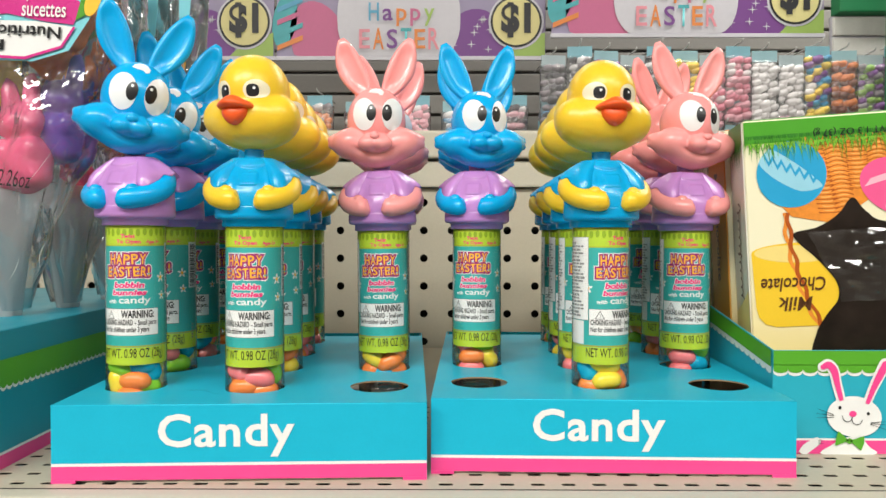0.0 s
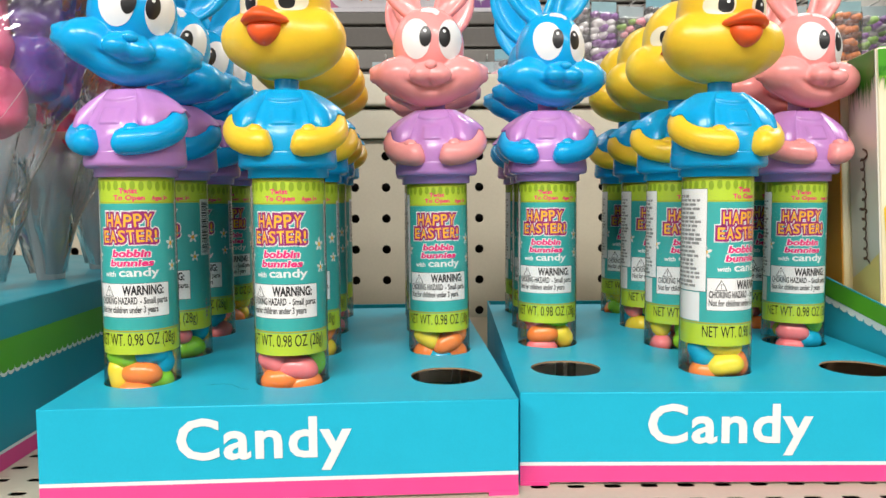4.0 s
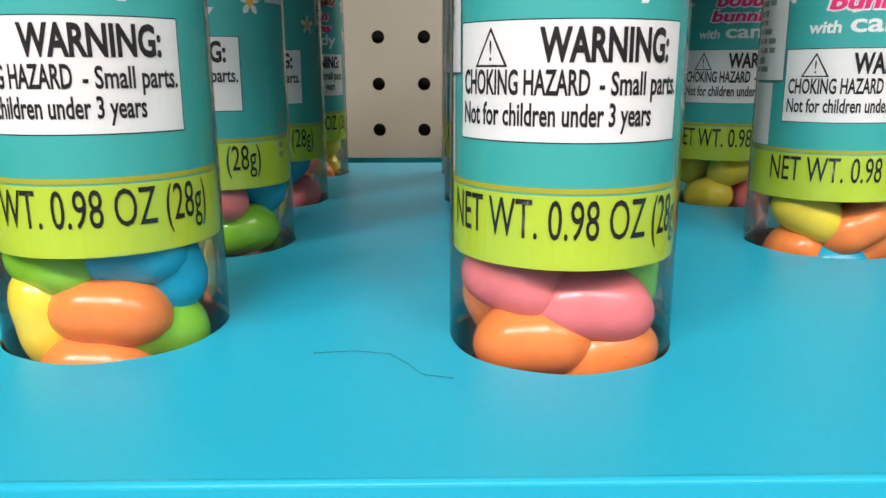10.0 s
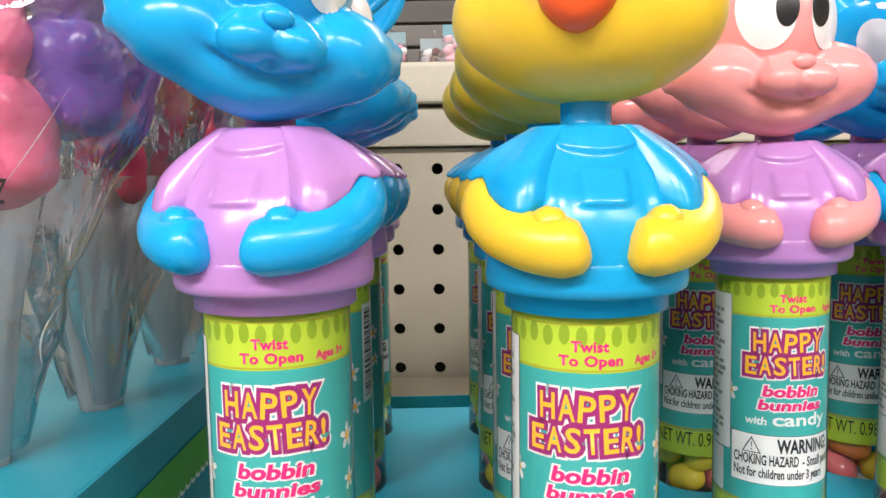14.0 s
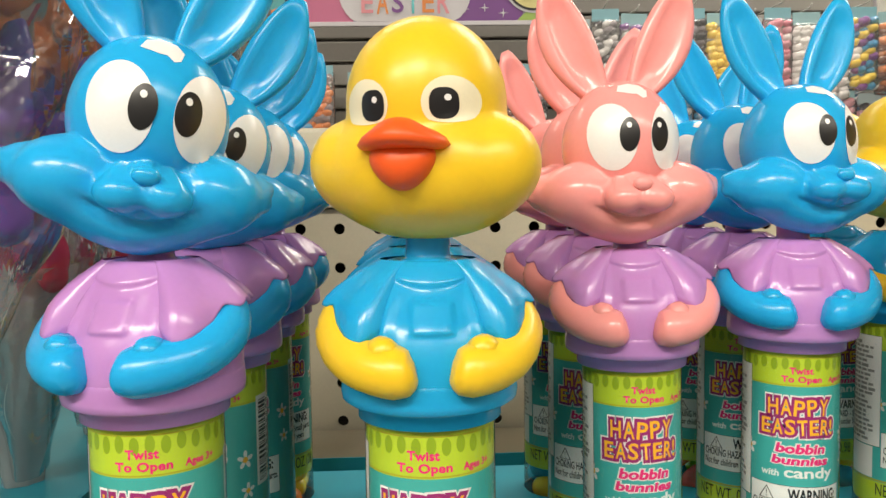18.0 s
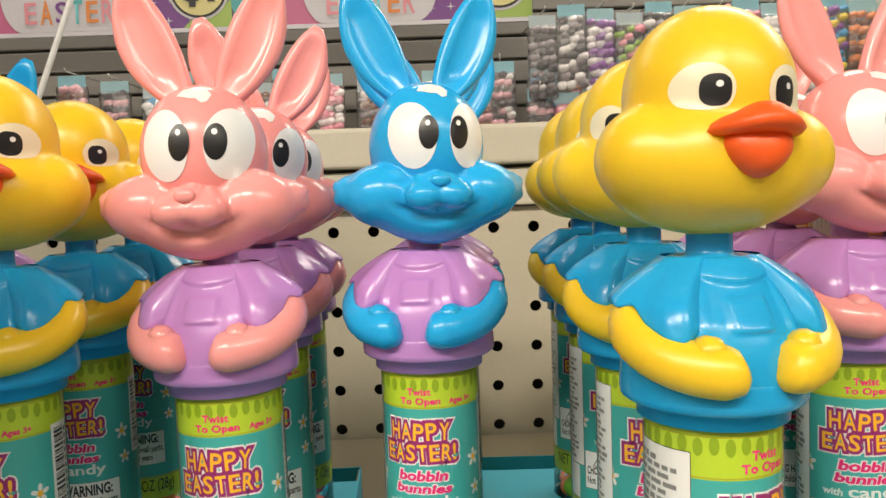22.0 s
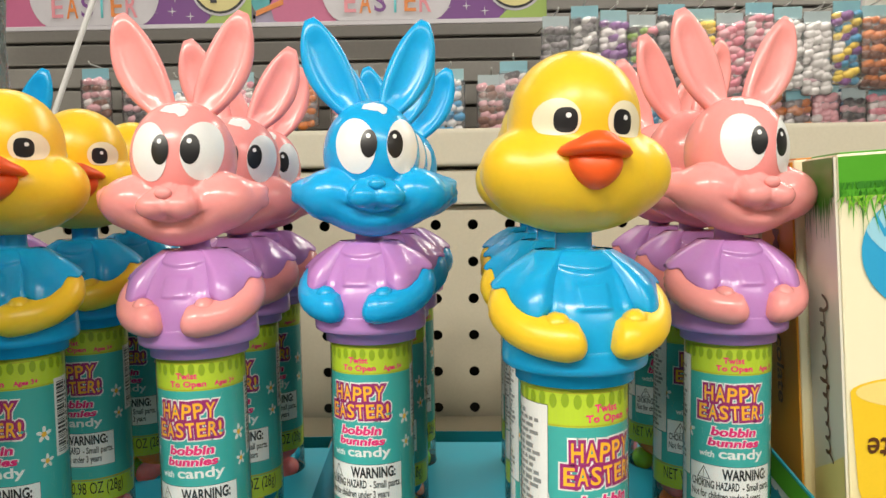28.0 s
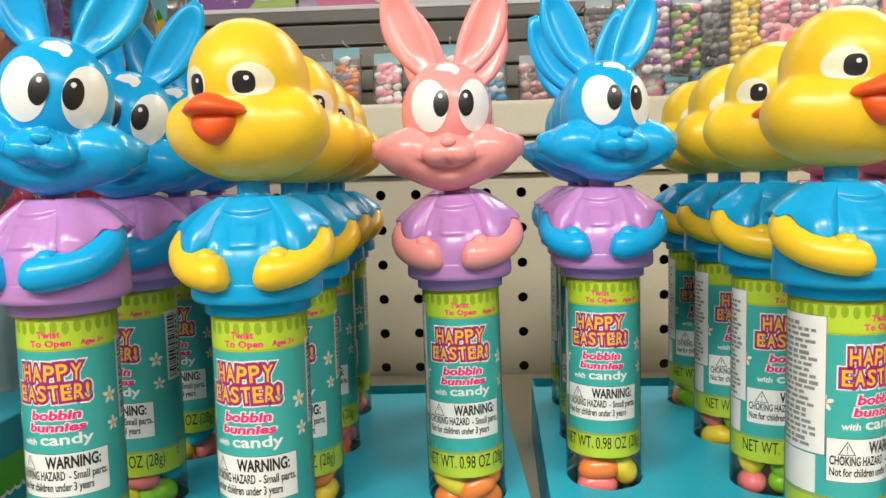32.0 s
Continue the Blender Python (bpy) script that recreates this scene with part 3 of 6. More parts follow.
def arm_mesh(side):
    path = [(13.8, 0.5, 20.6), (15.8, -1.0, 17.6), (16.9, -4.2, 14.4), (15.4, -9.0, 11.6), (12.6, -12.9, 10.0), (9.4, -15.3, 9.2), (6.6, -16.6, 8.9), (4.4, -17.2, 8.9), (3.2, -17.4, 9.1)]
    rad = [4.8, 5.3, 5.4, 5.2, 5.1, 5.1, 5.1, 4.3, 1.8]
    fine, fr = [], []
    for i in range(len(path) - 1):
        p0, p1, p2, p3 = [np.array(path[min(max(j, 0), len(path) - 1)], float) for j in (i - 1, i, i + 1, i + 2)]
        for s in (0, 0.34, 0.67):
            fine.append(0.5 * (2 * p1 + (p2 - p0) * s + (2 * p0 - 5 * p1 + 4 * p2 - p3) * s * s + (3 * p1 - p0 - 3 * p2 + p3) * s ** 3))
            fr.append(rad[i] * (1 - s) + rad[i + 1] * s)
    fine.append(np.array(path[-1], float))
    fr.append(rad[-1])
    v, f = sweep([(p[0] * side, p[1], p[2]) for p in fine], fr, 16)
    # thumb
    tv, tf = sweep([(9.6 * side, -14.8, 11.8), (8.8 * side, -15.8, 13.2), (8.0 * side, -16.3, 14.5), (7.6 * side, -16.4, 15.2)], [3.2, 3.2, 2.3, 0.5], 10)
    b = len(v)
    return [tuple(p) for p in v] + [tuple(p) for p in tv], f + [tuple(i + b for i in q) for q in tf]


def petals(cu, cv, r, n=6):
    bms = []
    for k in range(n):
        a = 2 * math.pi * k / n + 0.3
        bms.append(poly_bm([(cu + r * 0.6 * math.cos(a) + x, cv + r * 0.6 * math.sin(a) + y) for x, y in oval(0, 0, r * 0.42, r * 0.24, math.degrees(a), 10)]))
    return merge(bms)


def v_of(top):
    """Height on the label from a distance below its upper edge, in mm."""
    return LABEL_Z1 - top


def title(grow):
    """The greeting in two bouncing lines, letter by letter; grow widens the strokes for its outlines."""
    bms = []
    rnd = random.Random(3)
    for word, u0, u1, low, high in (("HAPPY", -9.6, 8.4, 15.9, 11.3), ("EASTER!", -11.5, 10.0, 21.2, 16.8)):
        wide = {"!": 0.36}
        total = sum(wide.get(c, 1.0) for c in word)
        u = u0
        for c in word:
            w = (u1 - u0) * wide.get(c, 1.0) / total
            d = rnd.uniform(-0.2, 0.2)
            bm = type_in(c, u + 0.1 * w, u + 0.93 * w, v_of(low + d), v_of(high + d), 0.018, 0.0, grow=grow)
            bmesh.ops.rotate(bm, verts=bm.verts[:], cent=(u + w / 2, v_of((low + high) / 2), 0), matrix=Matrix.Rotation(radians(rnd.uniform(-5, 5)), 3, "Z"))
            for v in bm.verts:
                v.co.z = 0
            bms.append(bm)
            u += w
    return merge(bms)


def build_label(parent):
    """The printed label: teal sheet, lime bands and every line of type, once; all toys share the meshes."""
    rl = R_LABEL
    v, f = lathe([(rl, LABEL_Z0), (rl, LABEL_Z1 + 1.9)], 72)
    label = link_mesh("label", mm(v), f, TEAL, parent, "teal printed paper label with lime bands", True)

    def lay(name, bm, mat, lift, text=""):
        return part(name, wrapped(bm, rl + lift), mat, label, text)
    half = math.pi * rl / 0.95 - 0.01
    lay("upper_band", rect_bm(-half, half, v_of(7.6), v_of(-1.88)), LIME, 0.03)
    lay("lower_band", rect_bm(-half, half, v_of(61.2), v_of(53.3)), LIME, 0.03)
    for a, b in ((53.1, 52.5), (-0.3, -0.6), (7.4, 7.1)):
        lay("gold_line", rect_bm(-half, half, v_of(a), v_of(b)), GOLD, 0.05)
    lay("oval_row", merge([poly_bm(oval(-half + (i + 0.5) * 2 * half / 28, v_of(1.2 + (0.35 if i % 2 else 0)), 1.0, 1.75, 0, 14)) for i in range(28)]), LIME_DARK, 0.05)
    lay("opening_hint", merge([type_in("Twist", -3.4, 3.2, v_of(4.1), v_of(2.2), 0.035, spacing=1.05), type_in("To Open", -5.6, 5.8, v_of(7.0), v_of(4.6), 0.035, spacing=1.05),
                               type_in("Ages 3+", 8.2, 15.2, v_of(6.9), v_of(4.9), 0.035)]), MAGENTA, 0.08, "pink opening hint")
    lay("title_outline", title(0.195), WHITE, 0.05, "white outline of the greeting")
    lay("title_shadow", title(0.13), PLUM, 0.08, "plum edge of the greeting")
    lay("title", title(0.0), SUN, 0.11, "orange-yellow greeting")
    lay("title_backing", poly_bm(oval(-2.8, v_of(19.2), 1.5, 2.2, 0, 16)), PLUM, 0.065)
    product = [("bobbin", -7.0, 7.3, 26.5, 23.7), ("bunnies", -8.0, 8.4, 29.75, 27.2)]
    lay("product_outline", merge([type_in(w, a, b, v_of(c), v_of(d), 0.04, 0.15, grow=0.08) for w, a, b, c, d in product]), WHITE, 0.04, "white edge of the product line")
    lay("product_line", merge([type_in(w, a, b, v_of(c), v_of(d), 0.04, 0.15) for w, a, b, c, d in product]), MAGENTA, 0.06, "bright pink product line")
    lay("contents_line", merge([type_in("with", -11.0, -5.8, v_of(33.4), v_of(31.4), 0.03, 0.1), type_in("candy", -4.5, 10.3, v_of(34.3), v_of(30.3), 0.022)]), WHITE, 0.06)
    lay("warning_frame", rect_bm(-14.75, 14.35, v_of(47.95), v_of(35.75)), INK, 0.04)
    lay("warning_panel", rect_bm(-14.63, 14.23, v_of(47.83), v_of(35.87)), WHITE, 0.06, "white warning panel")
    lay("warning_sign", poly_bm([(-11.7, v_of(40.4)), (-7.0, v_of(40.4)), (-9.3, v_of(36.4))]), INK, 0.08)
    lay("warning_sign_inside", poly_bm([(-11.25, v_of(40.17)), (-7.45, v_of(40.17)), (-9.3, v_of(36.9))]), WHITE, 0.10)
    lay("warning_type", merge([type_in("!", -9.47, -9.17, v_of(39.8), v_of(37.7), 0.005),
                               type_in("WARNING:", -3.4, 11.9, v_of(40.0), v_of(36.5), 0.034),
                               type_in("CHOKING HAZARD", -13.9, 2.0, v_of(43.2), v_of(40.6), 0.022),
                               type_in("- Small parts.", 3.0, 13.8, v_of(43.9), v_of(40.8), 0.02),
                               type_in("Not for children under 3 years", -13.9, 9.5, v_of(47.0), v_of(43.9), 0.02)]), INK, 0.12, "black warning lettering")
    lay("weight_type", type_in("NET WT. 0.98 OZ (28g)", -16.3, 17.4, v_of(59.3), v_of(53.7), 0.002), INK, 0.12, "black weight lettering")
    flowers = [(16.2, 22.0, 2.5), (16.9, 30.2, 2.2), (-15.4, 26.2, 2.5)]
    for u, t, r in flowers:
        lay("daisy", petals(u, v_of(t), r, 5), WHITE, 0.06, "small white daisy")
        lay("daisy_centre", poly_bm(oval(u, v_of(t), r * 0.33, r * 0.33, 0, 10)), SUN, 0.09)
    # white panels of small type on the far sides
    lay("facts_frame", rect_bm(-38.0, -15.1, v_of(41.1), v_of(2.7)), INK, 0.10)
    lay("facts_panel", rect_bm(-37.85, -15.25, v_of(40.95), v_of(2.85)), WHITE, 0.12, "white panel of small type")
    lay("lower_panel", rect_bm(-38.0, -17.6, v_of(52.2), v_of(41.4)), WHITE, 0.07)
    bars = []
    rnd = random.Random(4)
    for i in range(22):
        t = 5.0 + i * 1.6
        u = -37.0
        while u < -19.5:
            w = rnd.uniform(1.2, 3.6)
            if u + w < (-17.0 if i % 4 else -20.0):
                bars.append(rect_bm(u, u + w, v_of(t + (0.9 if i % 5 else 1.1)), v_of(t)))
            u += w + 0.6
    lay("facts_bars", merge(bars), GREY_TYPE, 0.15)
    lay("barcode_panel", rect_bm(20.4, 28.2, v_of(30.0), v_of(6.2)), WHITE, 0.07, "white bar code panel")
    bars, t = [], 7.4
    while t < 28.8:
        w = rnd.choice((0.25, 0.25, 0.5, 0.75))
        bars.append(rect_bm(21.4, 25.6, v_of(t + w), v_of(t)))
        t += w + rnd.choice((0.3, 0.3, 0.55))
    lay("barcode_bars", merge(bars), INK, 0.10)
    lay("barcode_digits", merge([rect_bm(26.2, 27.4, v_of(8.0 + 1.9 * i + 1.2), v_of(8.0 + 1.9 * i)) for i in range(11)]), INK, 0.10)
    lay("code_line", merge([rect_bm(22.6, 24.2, v_of(49.6 + 1.7 * i), v_of(48.6 + 1.7 * i)) for i in range(5)]), GREY_TYPE, 0.10)
    return label


def build_toy(kind):
    """A candy tube with a bobbing animal topper; the origin is the foot of the tube, facing -y."""
    skin = {"blue": BLUE, "pink": PINK, "duck": YELLOW}[kind]
    shirt = DUCK_BLUE if kind == "duck" else PURPLE
    words = {"blue": ("toy_bunny_candy_tube", "candy tube with a blue bobbing bunny topper in a lilac shirt"),
             "pink": ("toy_bunny_candy_tube", "candy tube with a pink bobbing bunny topper in a lilac shirt"),
             "duck": ("toy_duck_candy_tube", "candy tube with a yellow bobbing duck topper in a blue shirt")}[kind]
    toy = tagged(new(words[0]), words[1], "candy toy", "toy candy tubes in the trays")
    if SHARED.get("label") is None:
        SHARED["label"] = build_label(toy)
        v, f = lathe([(0.5, 0.6), (11.8, 0.6), (13.0, 1.4), (13.5, 3.0), (R_TUBE, 107.6)], 72)
        SHARED["tube"] = link_mesh("tube", mm(v), f, TUBE_CLEAR, toy, "clear plastic tube", True)
        SHARED["tube"].visible_shadow = False
    else:
        src = SHARED["label"]
        lab = share("label", src, toy, src["label"])
        for c in src.children:
            share(c.name.split(".")[0], c, lab, c.get("label", ""))
        share("tube", SHARED["tube"], toy, "clear plastic tube").visible_shadow = False
    # topper body
    v, f = torso_mesh()
    torso = link_mesh("torso", mm(v, 14.0), f, shirt, toy, "short-sleeved shirt with a bib pocket", True)
    torso.location.z = 108.3 * MM
    torso.scale.z = 0.955
    v, f = lathe([(13.6, -3.6), (14.4, -3.4), (14.4, -0.4), (16.6, 0.0), (17.5, 0.7), (17.7, 2.0), (17.55, 5.0), (17.3, 6.6), (15.2, 7.2)], 64)
    link_mesh("waistband", mm(v), f, shirt, torso, "", True)
    v, f = lathe([(6.6, 27.4), (5.6, 28.8), (4.6, 29.2), (4.4, 30.2), (4.4, 36.5)], 28)
    link_mesh("neck", mm(v), f, shirt, torso, "", True)
    for side in (1, -1):
        v, f = arm_mesh(side)
        link_mesh("arm", mm(v), f, skin, torso, "", True)
        v, f = sleeve_mesh(side)
        link_mesh("sleeve", mm(v), f, shirt, torso, "", True)
    # topper head
    blob = DUCK if kind == "duck" else BUNNY
    v, f = blob.mesh(128, 96)
    head = link_mesh("head", mm(v), f, skin, toy, "", True)
    head.location.z = (161.4 if kind == "duck" else 159.2) * MM
    if kind == "duck":
        for side, cx, rx in ((1, 8.0, 4.9), (-1, -7.8, 4.8)):
            o = [(x, z if z > 1.4 else 1.4 + (z - 1.4) * 0.35) for x, z in oval(cx, 4.4, rx, 4.7, 8 * side, 32)]
            v, f = decal(blob, o, 0.10)
            link_mesh("eye_white", mm(v), f, EYE_CREAM, head, "", True)
            v, f = decal(blob, oval(cx - 1.3 * side + 0.3, 4.2, 2.5, 2.8, 0, 28, 2.6), 0.20)
            link_mesh("pupil", mm(v), f, INK, head, "", True)
            v, f = decal(blob, oval(cx - 1.2 * side + 0.9, 5.2, 0.6, 0.6, 0, 12), 0.28, 2)
            link_mesh("eye_glint", mm(v), f, EYE_WHITE, head, "", True)
        bill = Blob([((0, 0, 0), (8.5, 7.2, 2.3)), ((0, -2.2, 0.9), (4.5, 4.0, 2.5))], power=8)
        v, f = bill.mesh(40, 24)
        v = [(x, y + 0.02 * x * x, z - 0.020 * x * x + 1.1) for x, y, z in v]
        up = link_mesh("upper_bill", mm(v), f, ORANGE, head, "glossy orange-red bill", True)
        at_mm(up, 0, float(DUCK.front([0.0], [-2.8])[0]) - 0.2, -2.8)
        low = Blob([((0, 0, 0), (5.9, 4.9, 4.8))])
        v, f = low.mesh(32, 20)
        v = [(x * (1 + 0.055 * z), y, z) for x, y, z in v]
        at_mm(link_mesh("lower_bill", mm(v), f, ORANGE, head, "glossy orange-red bill", True), 0, float(DUCK.front([0.0], [-6.8])[0]) + 1.0, -6.4)
    else:
        for cx, px, rx in ((-5.6, -1.8, 5.8), (8.7, 6.2, 5.1)):
            v, f = decal(blob, oval(cx, 5.5, rx, 8.5, -4 if cx > 0 else 4, 36), 0.20)
            link_mesh("eye_white", mm(v), f, EYE_WHITE, head, "", True)
            v, f = decal(blob, oval(px, 5.9, 2.5, 4.3, -4, 28), 0.30)
            link_mesh("pupil", mm(v), f, INK, head, "", True)
            v, f = decal(blob, oval(px - 0.1, 8.2, 0.65, 0.75, 0, 12), 0.38, 2)
            link_mesh("eye_glint", mm(v), f, EYE_WHITE, head, "", True)
        v, f = decal(blob, [(-3.4, 17.2), (-2.4, 19.0), (0.4, 19.6), (3.2, 19.0), (4.6, 17.4), (4.0, 15.6), (2.8, 15.2), (1.4, 16.4), (0.2, 16.4), (-1.6, 16.8)], 0.22)
        link_mesh("forehead_patch", mm(v), f, EYE_WHITE, head, "white forehead patch", True)
        nose = Blob([((0, 0, 0), (2.5, 1.3, 1.7))]).mesh(28, 20)
        at_mm(link_mesh("nose", mm(nose[0]), nose[1], skin, head, "", True), 0, float(BUNNY.front([0.0], [-6.4])[0]) - 0.2, -6.4)
        for side in (1, -1):
            v, f = ear_mesh(side)
            link_mesh("ear", mm(v), f, skin, head, "", True)
    return toy


SHARED = {}
random.seed(7)
PROTO = {}


def child(ob, name):
    for c in ob.children:
        if c.name.split(".")[0] == name:
            return c


BEAN = {}


def bean(colour, toy, x, y, z, length, rot):
    """One jelly bean: a slightly bent capsule-like egg."""
    if not BEAN:
        b = Blob([((0, 0, 0), (7.8, 4.7, 4.7)), ((2.2, 0, 0.2), (5.4, 4.9, 4.8)), ((-2.2, 0, 0.2), (5.4, 4.8, 4.7))], power=10)
        v, f = b.mesh(28, 18)
        BEAN["mesh"] = (mm([(p[0], p[1], p[2] - 0.012 * p[0] * p[0]) for p in v]), f)
    if colour not in BEAN:
        BEAN[colour] = link_mesh("jelly_bean", *BEAN["mesh"], BEANS[colour], toy, "", True)
        ob = BEAN[colour]
    else:
        ob = new("jelly_bean", BEAN[colour].data)
        ob.parent = toy
    # keep it inside the tube
    m = np.array(pose(0, 0, 0, *rot).to_3x3()) @ np.diag((length * 0.88, 0.88, 0.88))
    p = np.array(BEAN["mesh"][0]) / MM @ m.T
    for _ in range(12):
        reach = np.hypot(p[:, 0] + x, p[:, 1] + y).max()
        if reach > 12.3:
            h = max(math.hypot(x, y), 1e-3)
            x, y = x - x / h * (reach - 12.3), y - y / h * (reach - 12.3)
    ob.matrix_basis = pose(x * MM, y * MM, z * MM, *rot) @ Matrix.Diagonal((length * 0.88, 0.88, 0.88, 1))
    tagged(ob, "glossy %s jelly bean" % colour)
    return ob


# (colour, x, y, z above the tube's foot, length, rotation) in mm and degrees
FIXED = {
    "A0": [("orange", 2.2, -7.2, 34.3, 1.02, (0, 3, 0)), ("yellow", -7.0, -5.0, 32.8, 0.95, (10, 80, 20)), ("orange", 0.2, -6.8, 27.2, 1.0, (0, 3, 0)), ("green", 9.4, -4.4, 31.0, 0.85, (0, 20, 40)),
           ("blue", 9.8, -2.8, 38.1, 0.8, (0, 70, 60)), ("blue", 5.4, -6.2, 40.8, 0.95, (0, -8, 0)), ("green", -5.0, -5.4, 40.2, 0.95, (0, 8, -20)), ("pink", 0, 5, 36, 1, (0, 20, 0)), ("yellow", 0, 4, 29, 1, (0, 0, 40)), ("green", 1, -2, 30, 1, (0, 0, 20))],
    "B0": [("pink", 3.9, -7.0, 36.2, 1.02, (0, 5, 4)), ("pink", -7.4, -5.0, 38.9, 0.95, (0, 10, -35)), ("orange", -4.4, -6.8, 32.0, 0.98, (0, -6, -10)), ("orange", 6.6, -5.8, 30.0, 0.95, (0, -14, 14)),
           ("green", 9.8, 1.0, 38.0, 0.9, (0, 70, 80)), ("blue", -2, 4, 31, 1, (0, 20, 30)), ("pink", 0, 3, 42.5, 1, (0, 0, 60)), ("green", 3, 4, 34, 1, (0, 30, 0)), ("orange", -7, 3, 33, 0.9, (0, 60, 0)), ("orange", 0, -3, 27, 1, (0, 0, 0))],
    "E0": [("yellow", 1.4, -7.2, 34.0, 1.0, (0, -8, 4)), ("yellow", 1.0, -6.4, 41.6, 1.0, (0, 8, 4)), ("blue", -8.0, -4.8, 38.0, 0.85, (0, 60, -30)), ("orange", 8.6, -4.0, 34.0, 0.85, (0, 60, 40)), ("orange", -6.4, -5.4, 30.8, 0.8, (0, 10, -20)),
           ("green", -1.0, -6.0, 43.2, 0.9, (0, 12, 0)), ("orange", 0, 4, 38, 1, (0, 20, 0)), ("pink", 4, 4, 32, 1, (0, 0, 30))],
    "C1": [("yellow", -5.6, -6.0, 38.8, 0.9, (0, 30, -20)), ("orange", 3.6, -7.0, 36.4, 0.95, (0, -25, 10)), ("orange", 8.8, -3.8, 41.0, 0.85, (0, 60, 50)), ("orange", -8.0, -5.0, 31.8, 0.75, (0, 0, -30)),
           ("blue", 0.0, -5.6, 29.4, 0.9, (0, 0, 0)), ("orange", 8.0, -3.0, 31.6, 0.9, (0, 0, 30)), ("yellow", 0, 4, 38, 1, (0, 20, 0))],
    "D1": [("orange", -3.2, -7.2, 36.4, 1.0, (0, -4, -6)), ("yellow", 7.8, -5.0, 35.0, 0.85, (0, 50, 30)), ("green", 3.0, -5.0, 43.4, 0.9, (0, 0, 10)), ("pink", -7, -3, 42.8, 0.9, (0, 30, -40)), ("orange", 0, 4, 34, 1, (0, 20, 0)), ("pink", -3, -5, 30, 1, (0, 0, 0))],
    "F1": [("pink", -3.4, -7.2, 37.6, 1.0, (0, 4, -8)), ("green", 7.6, -4.4, 41.6, 0.9, (0, 40, 30)), ("blue", 7.0, -5.4, 33.4, 0.9, (0, 10, 24)), ("orange", -4, -4, 44.6, 0.9, (0, 0, 0)), ("pink", -4.0, -5.8, 30.6, 0.9, (0, 0, 0)), ("yellow", 0, 4, 36, 1, (0, 20, 0))],
    "A1": [("pink", 0.6, -7.0, 40.0, 0.95, (0, 6, 0)), ("yellow", -7.0, -5.2, 35.6, 0.95, (0, 20, -24)), ("green", 7.0, -5.4, 33.6, 0.9, (0, -10, 20)), ("blue", 8, 0, 42, 0.9, (0, 60, 60)), ("green", -6, -3, 43.6, 0.9, (0, 0, -40)), ("orange", 0, 4, 34, 1, (0, 20, 0))],
}


def fill(toy, key):
    rnd = random.Random(key)
    rows = FIXED.get(key)
    if rows is None:
        rows = []
        for level in (32.5, 40.5, 46.0):
            start = rnd.uniform(0, 360)
            for k in range(3):
                a = radians(start + 120 * k + rnd.uniform(-15, 15))
                rows.append((rnd.choice(list(BEANS)), 6.6 * math.sin(a), -6.6 * math.cos(a), level + rnd.uniform(-1, 1), rnd.uniform(0.85, 1.0),
                             (rnd.uniform(-20, 20), rnd.uniform(-40, 40), math.degrees(a) + rnd.uniform(-20, 20))))
    for colour, x, y, z, length, rot in rows:
        bean(colour, toy, x, y, z, length, rot)


# Trays of toys: front middle, turn, column pitch
TRAYS = {"L": ((-0.0825, 0.3212), 2.5, 0.0562), "R": ((0.0745, 0.3304), -1.67, 0.0562)}
TRAY_W, TRAY_D, ROW_0, ROW_P = 0.1555, 0.228, 0.0350, 0.0500


def tray_matrix(key):
    (x, y), rot, _ = TRAYS[key]
    return pose(x, y, 0, 0, 0, rot)


# column: kind, tray, column index; rows: label turn, body turn, head (turn, nod, lean)
COLUMNS = {
    "A": ("blue", "L", -1, {0: (7, -13, (22, 3, 8)), 1: (-21, -8, (14, 2, 8)), 2: (-10, 5, (8, 0, 3)), 3: (20, 0, (0, 0, 0))}),
    "B": ("duck", "L", 0, {0: (-5.3, 3, (-14, 3, 0)), 1: (-10, 4, (20, 0, 2)), 2: (-4, 0, (22, 0, -2)), 3: (-14, 6, (16, 0, 0))}),
    "C": ("pink", "L", 1, {1: (-0.2, -6, (2, 0, 0)), 2: (-6, 0, (14, 0, 3)), 3: (6, 4, (20, 0, -2))}),
    "D": ("blue", "R", -1, {1: (-12.4, -11, (10, -3, 0)), 2: (-12, 0, (10, 0, -4)), 3: (5, 0, (-6, 0, 3))}),
    "E": ("duck", "R", 0, {0: (27, 10, (8, 0, 2)), 1: (6, 0, (-15, 0, 0)), 2: (10, 2, (6, 0, 2)), 3: (0, 0, (10, 0, 0))}),
    "F": ("pink", "R", 1, {1: (-10.5, 8, (11, -2, 3)), 2: (8, 4, (24, 0, 0)), 3: (0, 0, (10, 0, 3))}),
}


# small shifts of single tubes in their holes
NUDGE = {"A0": (-0.0006, 0.0039, 0.0012), "A1": (-0.0002, 0.0019, 0.001), "B0": (-0.0012, -0.0001, 0.0006), "C1": (0.0006, -0.0006, -0.0009), "D1": (-0.0009, 0.0052, 0.0001), "D0": (-0.0003, 0.0018, 0), "E0": (0.0008, 0.0003, 0.0005), "F1": (-0.0002, 0.0060, -0.0007)}
# tubes that lean, in degrees
LEAN = {"C1": -0.65}
# heads off centre on their springs, in mm
SWAY = {"A1": (0, 0, -2.0), "C1": (-2.4, 0, 0), "D1": (1.4, 0, 0), "F1": (2.2, 0, 0)}


